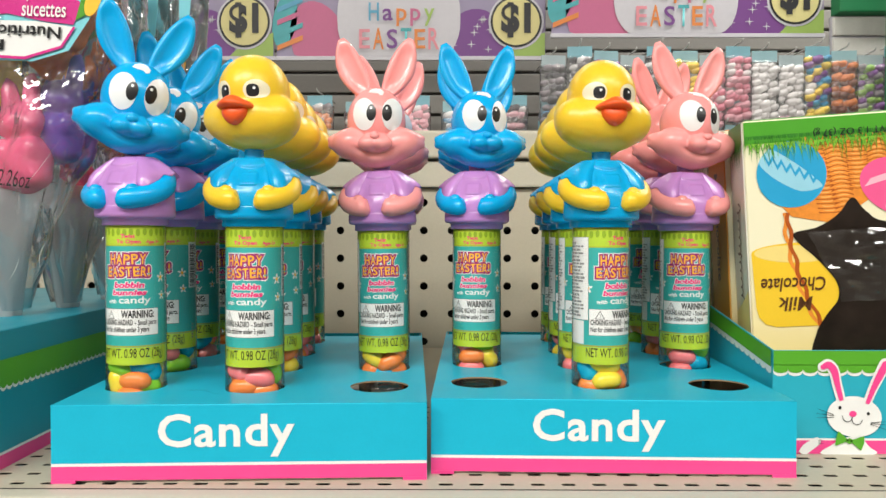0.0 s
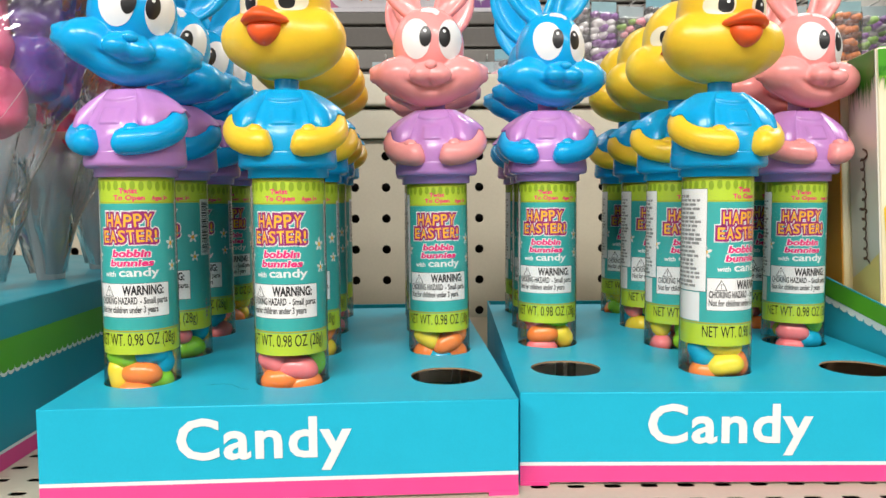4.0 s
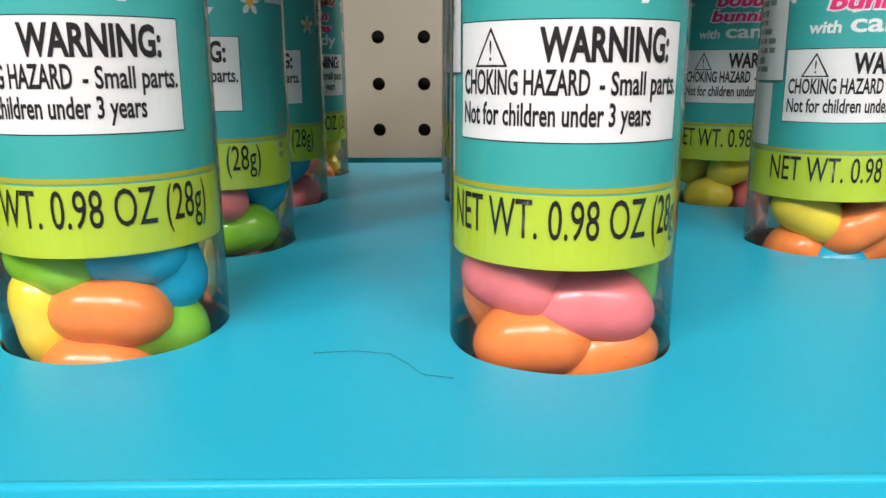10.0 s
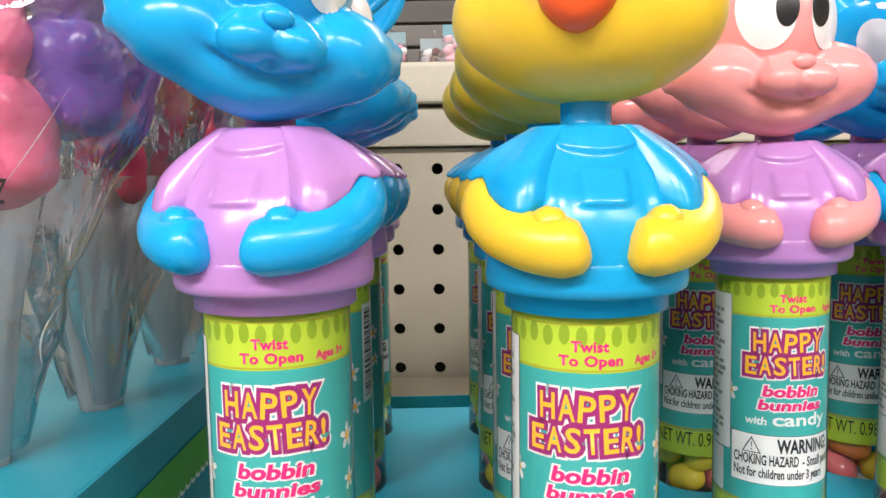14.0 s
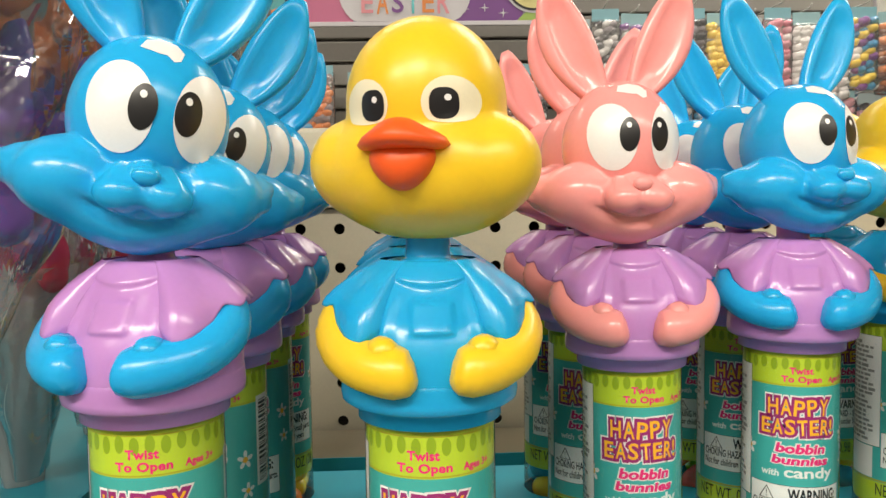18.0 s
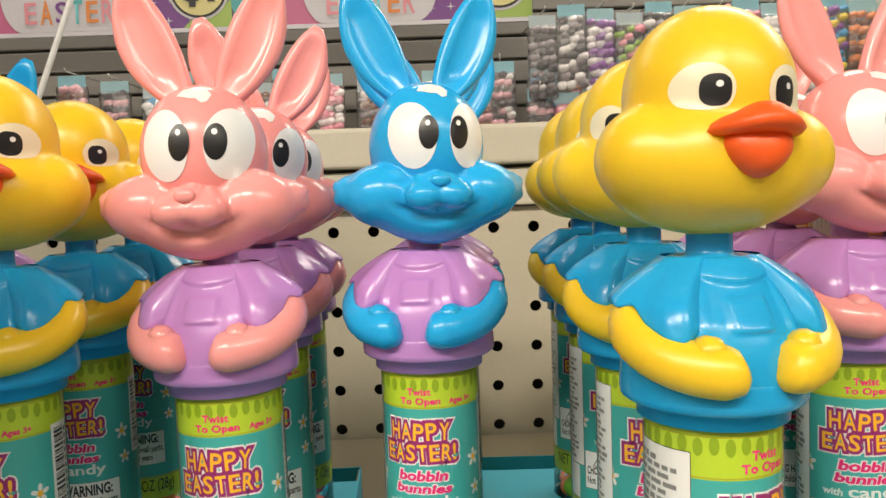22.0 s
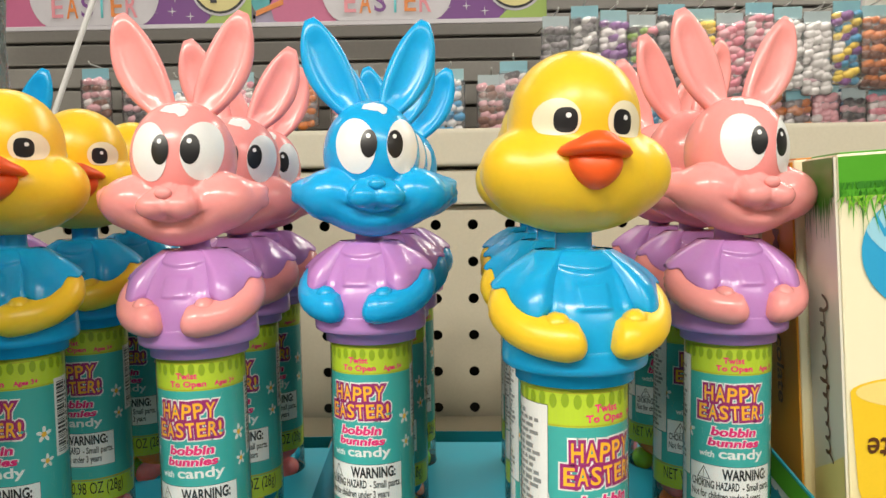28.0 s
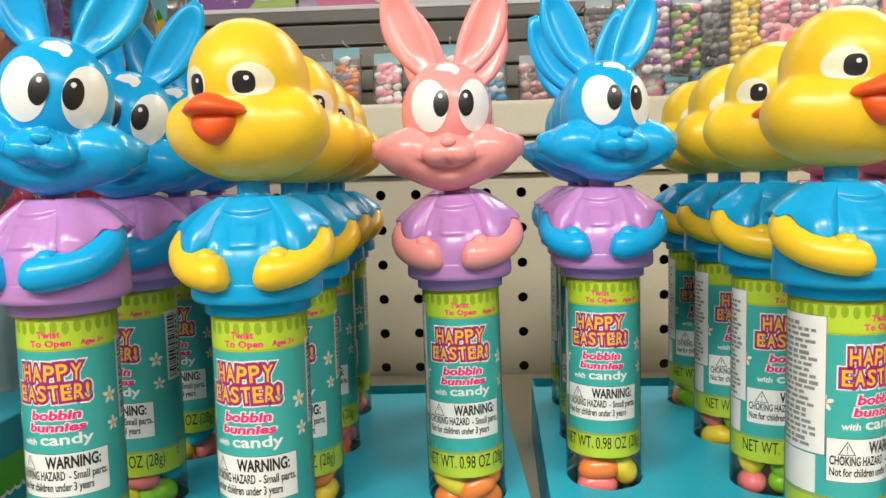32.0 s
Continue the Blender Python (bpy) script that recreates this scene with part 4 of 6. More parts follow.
def place_toys():
    for col, (kind, tray, ix, rows) in COLUMNS.items():
        for row, (turn_label, turn_body, (hy, hx, hr)) in rows.items():
            m = tray_matrix(tray) @ pose(ix * TRAYS[tray][2], ROW_0 + ROW_P * row, SHELF_Z + 0.0012)
            m = pose(*(m.translation + Vector(NUDGE.get(col + str(row), (0, 0, 0)))), 0, LEAN.get(col + str(row), 0), 0)
            if kind not in PROTO:
                PROTO[kind] = build_toy(kind)
                toy = PROTO[kind]
                toy.matrix_basis = m
            else:
                toy = copy_thing(PROTO[kind], m)
            BARE.append((toy, col + str(row), turn_label, turn_body, hy, hx, hr))
    for toy, key, tl, tb, hy, hx, hr in BARE:
        child(toy, "label").rotation_euler = (0, 0, radians(tl))
        child(toy, "torso").rotation_euler = (0, 0, radians(tb))
        child(toy, "head").rotation_euler = (radians(hx), radians(hr), radians(hy))
        child(toy, "head").location += Vector(SWAY.get(key, (0, 0, 0))) * MM
        fill(toy, key)


BARE = []
place_toys()


# Cardboard trays -----------------------------------------------------------------
def tray_top(pitch, key):
    """Top panel with twelve real round openings, in the tray's own frame."""
    xs = [-TRAY_W / 2, -1.5 * pitch + 0.0, -0.5 * pitch, 0.5 * pitch, 1.5 * pitch, TRAY_W / 2]
    xs[1], xs[4] = max(xs[0], xs[1]), min(xs[5], xs[4])
    ys = [0.0, ROW_0 - ROW_P / 2] + [ROW_0 + ROW_P * (k + 0.5) for k in range(4)]
    ys.append(TRAY_D) if ys[-1] < TRAY_D else None
    ys[-1] = TRAY_D
    verts, faces, mats = [], [], []
    n, r, th = 48, 0.0135, 0.0007

    def quad(a, b, c, d):
        base = len(verts)
        verts.extend([(a, c, TRAY_Z), (b, c, TRAY_Z), (b, d, TRAY_Z), (a, d, TRAY_Z)])
        faces.append((base, base + 1, base + 2, base + 3))
        mats.append(0)
    cols = [(-1.5 * pitch, -0.5 * pitch), (-0.5 * pitch, 0.5 * pitch), (0.5 * pitch, 1.5 * pitch)]
    cols[0], cols[2] = (-TRAY_W / 2, -0.5 * pitch), (0.5 * pitch, TRAY_W / 2)
    quad(-TRAY_W / 2, TRAY_W / 2, 0.0, ys[1])
    for i, (xa, xb) in enumerate(cols):
        for j in range(4):
            cx = (i - 1) * pitch
            ya, yb = ys[1 + j], ys[2 + j]
            cy = ROW_0 + ROW_P * j
            shift = NUDGE.get({"L": "ABC", "R": "DEF"}[key][i] + str(j), (0, 0, 0))
            cx, cy = cx + shift[0], cy + min(shift[1], 0.0045)
            base = len(verts)
            for k in range(n):
                a = 2 * math.pi * k / n + math.pi / 4
                c, s = math.cos(a), math.sin(a)
                m = 1 / max(abs(c), abs(s))
                dx, dy = c * m, s * m
                verts.append((cx + dx * ((xb - cx) if dx > 0 else (cx - xa)), cy + dy * ((yb - cy) if dy > 0 else (cy - ya)), TRAY_Z))
            wob = random.Random(i * 7 + j)
            ph = wob.uniform(0, 6)
            for dz in (0, -th):
                for k in range(n):
                    a = 2 * math.pi * k / n + math.pi / 4
                    rr = r + 0.00012 * math.sin(3 * a + ph) + 0.0001 * math.sin(7 * a)
                    verts.append((cx + math.cos(a) * rr, cy + math.sin(a) * rr, TRAY_Z + dz))
            for k in range(n):
                k2 = (k + 1) % n
                faces.append((base + k, base + k2, base + n + k2, base + n + k))
                mats.append(0)
                faces.append((base + n + k, base + n + k2, base + 2 * n + k2, base + 2 * n + k))
                mats.append(1)
    return verts, faces, mats


def build_tray(key):
    (x, y), rot, pitch = TRAYS[key]
    tray = tagged(new("candy_tray"), "blue cardboard display tray with round holes and a pink stripe", "display tray", "blue display trays")
    tray.matrix_basis = pose(x, y, 0, 0, 0, rot)
    v, f, mats = tray_top(pitch, key)
    top = link_mesh("top_panel", v, f, [CARD_BLUE, CARD_RAW], tray, "bright blue card top with punched round holes")
    top.data.polygons.foreach_set("material_index", mats)
    weld(top)
    w, b, z0 = TRAY_W / 2, 0.0006, SHELF_Z
    zp, zw = z0 + 0.0070, z0 + 0.0082
    part("front_panel", box_bm(-w, w, -0.0004, 0.0004, zw, TRAY_Z - 0.0001, 0.0002), CARD_BLUE, tray)
    part("white_stripe", box_bm(-w, w, -0.0005, 0.0004, zp, zw), WHITE, tray)
    part("pink_stripe", box_bm(-w, w, -0.0004, 0.0004, z0 + 0.0012, zp), CARD_PINK, tray)
    part("corner_foot", box_bm(w - 0.010, w, -0.0007, 0.0004, z0, z0 + 0.0014), CARD_PINK, tray)
    part("corner_foot", box_bm(-w, -w + 0.010, -0.0007, 0.0004, z0, z0 + 0.0014), CARD_PINK, tray)
    for s in (-1, 1):
        xa, xb = (w - 0.0006, w + 0.0001) if s > 0 else (-w - 0.0001, -w + 0.0006)
        part("side_panel", box_bm(xa, xb, 0.0004, TRAY_D, z0 + 0.0008, TRAY_Z - 0.0002), CARD_BLUE, tray)
        xa, xb = (w - 0.0014, w - 0.0008) if s > 0 else (-w + 0.0008, -w + 0.0014)
        part("inner_lining", box_bm(xa, xb, 0.001, TRAY_D - 0.001, z0 + 0.0008, TRAY_Z - 0.001), CARD_RAW, tray, "raw brown card lining")
    part("front_lining", box_bm(-w + 0.0015, w - 0.0015, 0.0008, 0.0014, z0 + 0.0008, TRAY_Z - 0.001), CARD_RAW, tray, "raw brown card lining")
    part("back_panel", box_bm(-w, w, TRAY_D - 0.0006, TRAY_D, z0 + 0.0008, TRAY_Z - 0.0002), CARD_BLUE, tray)
    part("bottom_panel", box_bm(-w + 0.001, w - 0.001, 0.001, TRAY_D - 0.001, z0 + 0.0002, z0 + 0.0009), CARD_RAW_PALE, tray, "pale raw card bottom")
    part("ceiling_lining", box_bm(-w + 0.002, w - 0.002, 0.002, ROW_0 - 0.018, TRAY_Z - 0.0016, TRAY_Z - 0.001), CARD_RAW, tray)
    # fold along the front upper edge
    vv, ff = sweep([(-w, 0.0002, TRAY_Z - 0.0004), (-w * 0.3, 0.0002, TRAY_Z - 0.0004), (w * 0.4, 0.0002, TRAY_Z - 0.0004), (w, 0.0002, TRAY_Z - 0.0004)], [0.0006] * 4, 12)
    link_mesh("front_fold", vv, ff, CARD_BLUE, tray, "", True)
    t = type_in("Candy", -34.0, 22.5, 20.0, 38.2, 0.022, spacing=1.07)
    part("lettering", on_front(t, -0.0007), WHITE, tray, "white tray lettering")
    return tray


build_tray("L")
build_tray("R")

# a stray hair lying on the tray
v, f = sweep([(-0.1142, 0.3479, TRAY_Z + 0.0001), (-0.1097, 0.3485, TRAY_Z + 0.0002), (-0.1054, 0.3477, TRAY_Z + 0.0002), (-0.1033, 0.3453, TRAY_Z + 0.0001),
              (-0.1012, 0.3417, TRAY_Z + 0.0002), (-0.0979, 0.3411, TRAY_Z + 0.0001)], [0.00003] * 6, 5)
tagged(link_mesh("hair", v, f, DARK), "single fine dark hair lying on the blue card", "hair")


# Side tray of lollipop bags ---------------------------------------------------------
def scallop(x0, x1, z, r, n):
    """A strip with a scalloped lower edge, as a flat (u, v) bmesh in mm."""
    pts = [(x0, z + 2.2), (x0, z)]
    w = (x1 - x0) / n
    for i in range(n):
        for k in range(1, 7):
            a = math.pi * k / 6
            pts.append((x0 + w * (i + 0.5) - w / 2 * math.cos(a), z - r * math.sin(a)))
    pts.append((x1, z + 2.2))
    return poly_bm(pts)


def on_side(bm, x, y0):
    """Stands a flat bmesh (u along +y from y0, v up, in mm) facing +x."""
    for v in bm.verts:
        v.co = Vector((x, y0 + v.co.x * MM, v.co.y * MM))
    for f in bm.faces:
        f.normal_update()
        if f.normal.x < 0:
            f.normal_flip()
    return bm


LOLLY_X, LOLLY_Y, LOLLY_P, LOLLY_TOP = -0.218, 0.392, 0.0535, 0.0705
tray = tagged(new("lollipop_tray"), "teal cardboard tray with a green scalloped band and pink foot", "display tray")
tray.matrix_basis = pose(-0.1925, 0.337, 0)
zt = LOLLY_TOP
part("top_panel", box_bm(-0.19, 0.0, -0.02, 0.262, zt - 0.001, zt, 0.0004), CARD_TEAL, tray)
part("side_panel", box_bm(-0.0008, 0.0006, -0.02, 0.262, SHELF_Z, zt - 0.0002, 0.0003), CARD_TEAL, tray)
part("front_panel", box_bm(-0.19, -0.0009, -0.0204, -0.0196, SHELF_Z, zt - 0.0002), CARD_TEAL, tray)
part("back_panel", box_bm(-0.19, -0.0009, 0.2616, 0.2624, SHELF_Z, zt - 0.0002), CARD_TEAL, tray)
part("far_side_panel", box_bm(-0.191, -0.1898, -0.02, 0.262, SHELF_Z, zt - 0.0002), CARD_TEAL, tray)
part("green_band", on_side(scallop(-20, 262, 46.6, 1.6, 60), 0.0010, 0), CARD_GREEN, tray)
part("green_strip", on_side(rect_bm(-20, 262, 48.7, 57.6), 0.0010, 0), CARD_GREEN, tray)
part("scalloped_edge", on_side(scallop(-20, 262, 45.3, 1.7, 60), 0.0008, 0), WHITE, tray)
part("pink_strip", on_side(rect_bm(-20, 262, 9.6, 15.8), 0.0009, 0), CARD_PINK, tray)
part("white_strip", on_side(rect_bm(-20, 262, 15.8, 17.0), 0.0009, 0), WHITE, tray)

LOLLY = {"pink": plastic("pink_lollipop", (0.92, 0.16, 0.32), rough=0.2, sss=0.2), "violet": plastic("violet_lollipop", (0.17, 0.085, 0.38), rough=0.2, sss=0.2),
         "orange": plastic("orange_lollipop", (0.85, 0.22, 0.03), rough=0.2, sss=0.2), "red": plastic("red_lollipop", (0.72, 0.03, 0.09), rough=0.2, sss=0.2),
         "yellow": plastic("yellow_lollipop", (0.82, 0.55, 0.08), rough=0.2, sss=0.2)}
FLAG_TEAL = paper("bag_print_aqua", (0.22, 0.60, 0.68), rough=0.25)
FLAG_PINK = paper("bag_print_magenta", (0.60, 0.03, 0.24), rough=0.25)
FLAG_GREEN = paper("bag_print_green", (0.08, 0.30, 0.03), rough=0.25)


# opaque white standing for the highlights on folded film
CREASE_HIGHLIGHT = plastic("creased_film", (0.80, 0.81, 0.80), rough=0.15, sss=0.0)


def lolly_form():
    """A seated animal: body, arms, head with cheeks and two ears."""
    return Blob([((0, 0, -9), (13.5, 9.5, 15)), ((9, -3, -16), (6, 7, 6)), ((-9, -3, -16), (6, 7, 6)), ((8, -5, -4), (4.5, 5, 7)), ((-8, -5, -4), (4.5, 5, 7)), ((0, -1, 10), (11.5, 9, 9.5)),
                 ((7, -4, 8), (5, 5, 4.5)), ((-7, -4, 8), (5, 5, 4.5)), ((0, -8, 8.5), (3.5, 3.5, 3)), ((6, 0, 24), (4.2, 4.2, 10)), ((-6.5, 0, 23), (4.2, 4.2, 10))], power=18)


def film_bag(top_w, z_low, z_mid, z_top, seed, depth=0.018):
    """A crumpled clear bag, narrow below and flat at the top: flat facets that meet in sharp creases."""
    rnd = random.Random(seed)
    ns, n = 96, 110
    s, a = [g.ravel() for g in np.meshgrid(np.linspace(0, 1, ns + 1), np.arange(n) * 2 * math.pi / n, indexing="ij")]
    z = z_low + (z_top - z_low) * s
    g = np.minimum(1.0, (z - z_low) / (z_mid - z_low))
    w = 0.008 + (top_w - 0.008) * g ** 1.15
    d = 0.007 + (depth - 0.007) * np.sin(math.pi * np.minimum(1, 0.12 + 0.88 * g) * 0.62) * np.where(s < 0.75, 1.0, np.maximum(0.12, (1 - s) * 3.6))
    c, q = np.cos(a), np.sin(a)
    x, y = w * np.sign(c) * np.abs(c) ** 0.8, d * q
    # zigzag waves in many directions over the unrolled sheet; the low ones gather into the neck
    dent = np.zeros(len(s))
    for length, count in ((0.046, 5), (0.024, 6), (0.012, 5)):
        for _ in range(count):
            turn, phase = rnd.uniform(-0.9, 0.9), rnd.uniform(0, 1)
            u = (x * math.cos(turn) + (z + 0.6 * y) * math.sin(turn)) / length + np.sign(q) * 0.37 + phase
            dent += length * 0.042 * (np.abs((u % 1.0) * 2 - 1) - 0.5)
    dent *= np.clip(np.abs(q) * 2.5, 0, 1) * (0.45 + 0.55 * g)
    x = x * (1 + 0.02 * np.sin(11 * s + seed)) + dent * c * 0.5
    y = y + dent * np.sign(q) + 0.003 * np.sin(6 * s + 3 * c + seed)
    verts = list(zip(x.tolist(), y.tolist(), z.tolist()))
    faces = [(i * n + k, i * n + (k + 1) % n, (i + 1) * n + (k + 1) % n, (i + 1) * n + k) for i in range(ns) for k in range(n)]
    return verts, faces


def print_on_bag(bm, y, lean):
    for v in bm.verts:
        v.co.x += PRINT_SHIFT[-1]
    bm = on_front(bm, y)
    bmesh.ops.rotate(bm, verts=bm.verts[:], cent=(0, 0, 0.2), matrix=Matrix.Rotation(radians(lean), 3, "Y"))
    return bm


PRINT_SHIFT = [12.0]


def lollipop_bag(x, y, turn, lean, sweets, seed, printed=True):
    PRINT_SHIFT.append(12.0 if seed == 1 else -18.0)
    bag = tagged(new("lollipop_bag"), "clear film bag of %s lollipops on a pale stem" % " and ".join(c for c, *_ in sweets[:2]), "sweets bag", "lollipop bags in the teal tray")
    bag.matrix_basis = pose(x, y, 0, 0, 0, turn)
    # stem: a pale see-through cone of gathered film round the sticks
    v, f = lathe([(0.0045, LOLLY_TOP - 0.012), (0.0062, LOLLY_TOP + 0.002), (0.0085, 0.090), (0.0125, 0.112), (0.019, 0.140)], 30)
    v = [(p[0] * (1 + 0.12 * math.sin(5 * math.atan2(p[1], p[0]) + seed + p[2] * 60)), p[1] * (1 + 0.12 * math.sin(4 * math.atan2(p[1], p[0]) + seed)), p[2]) for p in v]
    link_mesh("gathered_stem", v, f, STICK, bag, "milky gathered stem", True)
    for k in range(3):
        a = 2.1 * k + seed
        vv, ff = sweep([(0.002 * math.cos(a), 0.002 * math.sin(a), LOLLY_TOP - 0.02), (0.005 * math.cos(a), 0.005 * math.sin(a), 0.11), (0.012 * math.cos(a), 0.008 * math.sin(a), 0.165)], [0.0018] * 3, 8)
        link_mesh("stick", vv, ff, EYE_WHITE, bag, "white paper stick", True)
    for colour, dx, dy, z, tilt, size in sweets:
        v, f = lolly_form().mesh(36, 28)
        ob = link_mesh("lollipop", mm(v), f, LOLLY[colour], bag, "%s moulded lollipop" % colour, True)
        ob.matrix_basis = pose(dx, dy, z, 0, tilt, 0) @ Matrix.Diagonal((size, size, size, 1))
    v, f = film_bag(0.066 if seed == 1 else 0.050, LOLLY_TOP + 0.003, 0.180, 0.300, seed)
    film = link_mesh("film", v, f, FILM, bag, "crumpled clear film")
    film.visible_shadow = False
    # thin white threads along the film's creases, painted in as their highlights
    rnd = random.Random(seed * 31)
    bms = []
    for _ in range(26):
        k, i, n = rnd.randrange(110), rnd.randrange(3, 72), rnd.randint(5, 13)
        p, q = [np.array(v[(i + j * n) * 110 + (k + j * rnd.randint(-5, 5)) % 110]) for j in (0, 1)]
        bow = np.array((rnd.uniform(-0.003, 0.003), -0.001, 0))
        run = [p + (q - p) * t + bow * math.sin(math.pi * t) for t in np.linspace(0, 1, 9)]
        w = rnd.uniform(0.0001, 0.00026)
        bms.append(sweep(run, [w * (0.15 + math.sin(math.pi * t)) for t in np.linspace(0, 1, 9)], 5, 0.5))
    cv, cf = [], []
    for bv, bf in bms:
        base = len(cv)
        cv += [tuple(p) for p in bv]
        cf += [tuple(q + base for q in t) for t in bf]
    tagged(link_mesh("film_crease", cv, cf, CREASE_HIGHLIGHT, bag, "", True), kind="stuff")
    if printed:
        y0 = -0.0215
        part("header_print", print_on_bag(poly_bm([(-40, 198), (24, 199), (44, 205), (54, 220), (60, 236), (64, 300), (-44, 300)]), y0 + 0.0006, lean), FLAG_TEAL, bag, "aqua printed top of the bag")
        part("header_ribbon", print_on_bag(poly_bm([(-12, 219), (8, 221), (30, 218), (46, 217), (50, 227), (38, 233), (12, 236), (-14, 233)]), y0, lean), FLAG_PINK, bag, "magenta ribbon print")
        part("header_type", print_on_bag(merge([type_in("bouquet", 6, 30, 227, 233.5, 0.01), type_in("sucettes", 17, 42, 220, 226, 0.01)]), y0 - 0.0008, lean), WHITE, bag)
        part("header_egg", print_on_bag(poly_bm(oval(56, 228, 4, 7, -20)), y0 - 0.0004, lean), SUN, bag, "yellow egg print")
        part("facts_panel", print_on_bag(poly_bm([(-36, 201), (20, 201), (40, 207), (46, 216), (24, 218), (-32, 217)]), y0, lean), WHITE, bag, "white panel of upside-down small type")
        part("panel_edge", print_on_bag(poly_bm([(-36, 199.6), (20.5, 199.6), (41, 206), (47.5, 216), (46, 216), (40, 207), (20, 201), (-36, 201)]), y0 - 0.0002, lean), FLAG_PINK, bag)
        part("header_flash", print_on_bag(poly_bm([(47, 219), (53, 222), (58, 236), (56, 240), (50, 232)]), y0 - 0.0002, lean), FLAG_GREEN, bag)
        facts = []
        for text, u0, u1, v0, v1 in (("Nutrition", -2, 40, 210, 215.5), ("Facts", -22, 8, 203.5, 208.5)):
            t = type_in(text, u0, u1, v0, v1, 0.02)
            for q in t.verts:
                q.co = Vector((u0 + u1 - q.co.x, v0 + v1 - q.co.y, 0))
            facts.append(t)
        part("facts_type", print_on_bag(merge(facts), y0 - 0.0008, lean), INK, bag)
    wt = type_in("2.26oz", 8.5, 28, 138.5, 146.5, -0.005, 0.2)
    part("weight_type", print_on_bag(wt, -0.0205, lean), INK, bag, "black weight print")
    return bag


lollipop_bag(LOLLY_X - 0.006, LOLLY_Y + 0.006, -14, 6, [("pink", 0.017, -0.006, 0.158, -4, 1.05), ("violet", 0.030, 0.004, 0.172, 8, 1.0), ("orange", 0.030, 0.006, 0.208, 40, 0.8), ("yellow", -0.006, 0.006, 0.196, -8, 0.7)], 1)
lollipop_bag(LOLLY_X + 0.001, LOLLY_Y + LOLLY_P, -10, 3, [("red", 0.010, -0.002, 0.150, 4, 0.8), ("orange", -0.016, 0.004, 0.190, -6, 0.9), ("violet", 0.020, 0.008, 0.200, 8, 0.8)], 2, True)
lollipop_bag(LOLLY_X + 0.003, LOLLY_Y + 2 * LOLLY_P, -8, 2, [("red", 0.012, -0.004, 0.146, 6, 0.9), ("yellow", -0.014, 0.004, 0.180, -6, 0.9), ("pink", 0.018, 0.006, 0.188, 8, 0.8)], 3, True)
lollipop_bag(LOLLY_X + 0.002, LOLLY_Y + 3 * LOLLY_P, -6, 2, [("violet", 0.004, -0.004, 0.160, 6, 0.9), ("pink", -0.014, 0.004, 0.185, -6, 0.9)], 4, True)
lollipop_bag(LOLLY_X - 0.075, LOLLY_Y + 0.5 * LOLLY_P, -4, 0, [("violet", 0.004, -0.004, 0.165, 6, 0.9), ("yellow", -0.014, 0.004, 0.19, -6, 0.9)], 5, False)
lollipop_bag(LOLLY_X - 0.075, LOLLY_Y + 1.6 * LOLLY_P, 4, 0, [("pink", 0.004, -0.004, 0.165, 6, 0.9), ("orange", -0.014, 0.004, 0.19, -6, 0.9)], 6, False)


# Chocolate boxes in their tray --------------------------------------------------------
def gradient_card(name, low, high, z0, z1):
    """Printed card that fades from one colour to another up its height."""
    m, nt, b = nodes_of(name)
    tc = nt.nodes.new("ShaderNodeTexCoord")
    sep = nt.nodes.new("ShaderNodeSeparateXYZ")
    nt.links.new(tc.outputs["Object"], sep.inputs[0])
    mr = nt.nodes.new("ShaderNodeMapRange")
    mr.inputs["From Min"].default_value, mr.inputs["From Max"].default_value = z0, z1
    nt.links.new(sep.outputs["Z"], mr.inputs["Value"])
    ns = nt.nodes.new("ShaderNodeTexNoise")
    ns.inputs["Scale"].default_value = 40
    nt.links.new(tc.outputs["Object"], ns.inputs["Vector"])
    ad = nt.nodes.new("ShaderNodeMath")
    ad.operation = "MULTIPLY_ADD"
    ad.inputs[1].default_value = 0.12
    nt.links.new(ns.outputs["Fac"], ad.inputs[0])
    nt.links.new(mr.outputs["Result"], ad.inputs[2])
    mix = nt.nodes.new("ShaderNodeMix")
    mix.data_type = "RGBA"
    nt.links.new(ad.outputs[0], mix.inputs["Factor"])
    mix.inputs["A"].default_value, mix.inputs["B"].default_value = (*low, 1), (*high, 1)
    nt.links.new(mix.outputs["Result"], b.inputs["Base Color"])
    b.inputs["Roughness"].default_value = 0.32
    return m


CREAM = gradient_card("cream_box_card", (0.86, 0.62, 0.16), (0.84, 0.78, 0.56), 0.03, 0.11)
SIDE_CREAM = gradient_card("cream_box_side_card", (0.80, 0.55, 0.10), (0.72, 0.68, 0.58), 0.03, 0.09)
SIDE_AMBER = gradient_card("amber_box_side_card", (0.62, 0.33, 0.05), (0.66, 0.26, 0.02), 0.03, 0.12)
GRASS = [paper("grass_print_%s" % w, c, rough=0.32) for w, c in (("deep", (0.03, 0.20, 0.015)), ("mid", (0.07, 0.34, 0.02)), ("bright", (0.22, 0.52, 0.04)))]
EGG_BLUE = paper("egg_blue_print", (0.02, 0.34, 0.62), rough=0.32)
EGG_PALE = paper("egg_pale_print", (0.30, 0.60, 0.74), rough=0.32)
EGG_PINK = paper("egg_pink_print", (0.82, 0.10, 0.28), rough=0.32)
EGG_ROSE = paper("egg_rose_print", (0.88, 0.45, 0.55), rough=0.32)
WEAVE = paper("basket_orange_print", (0.80, 0.27, 0.035), rough=0.32, vary=0.2, grain=400, blotch=60)
WEAVE_DARK = paper("basket_brown_print", (0.42, 0.085, 0.008), rough=0.32)
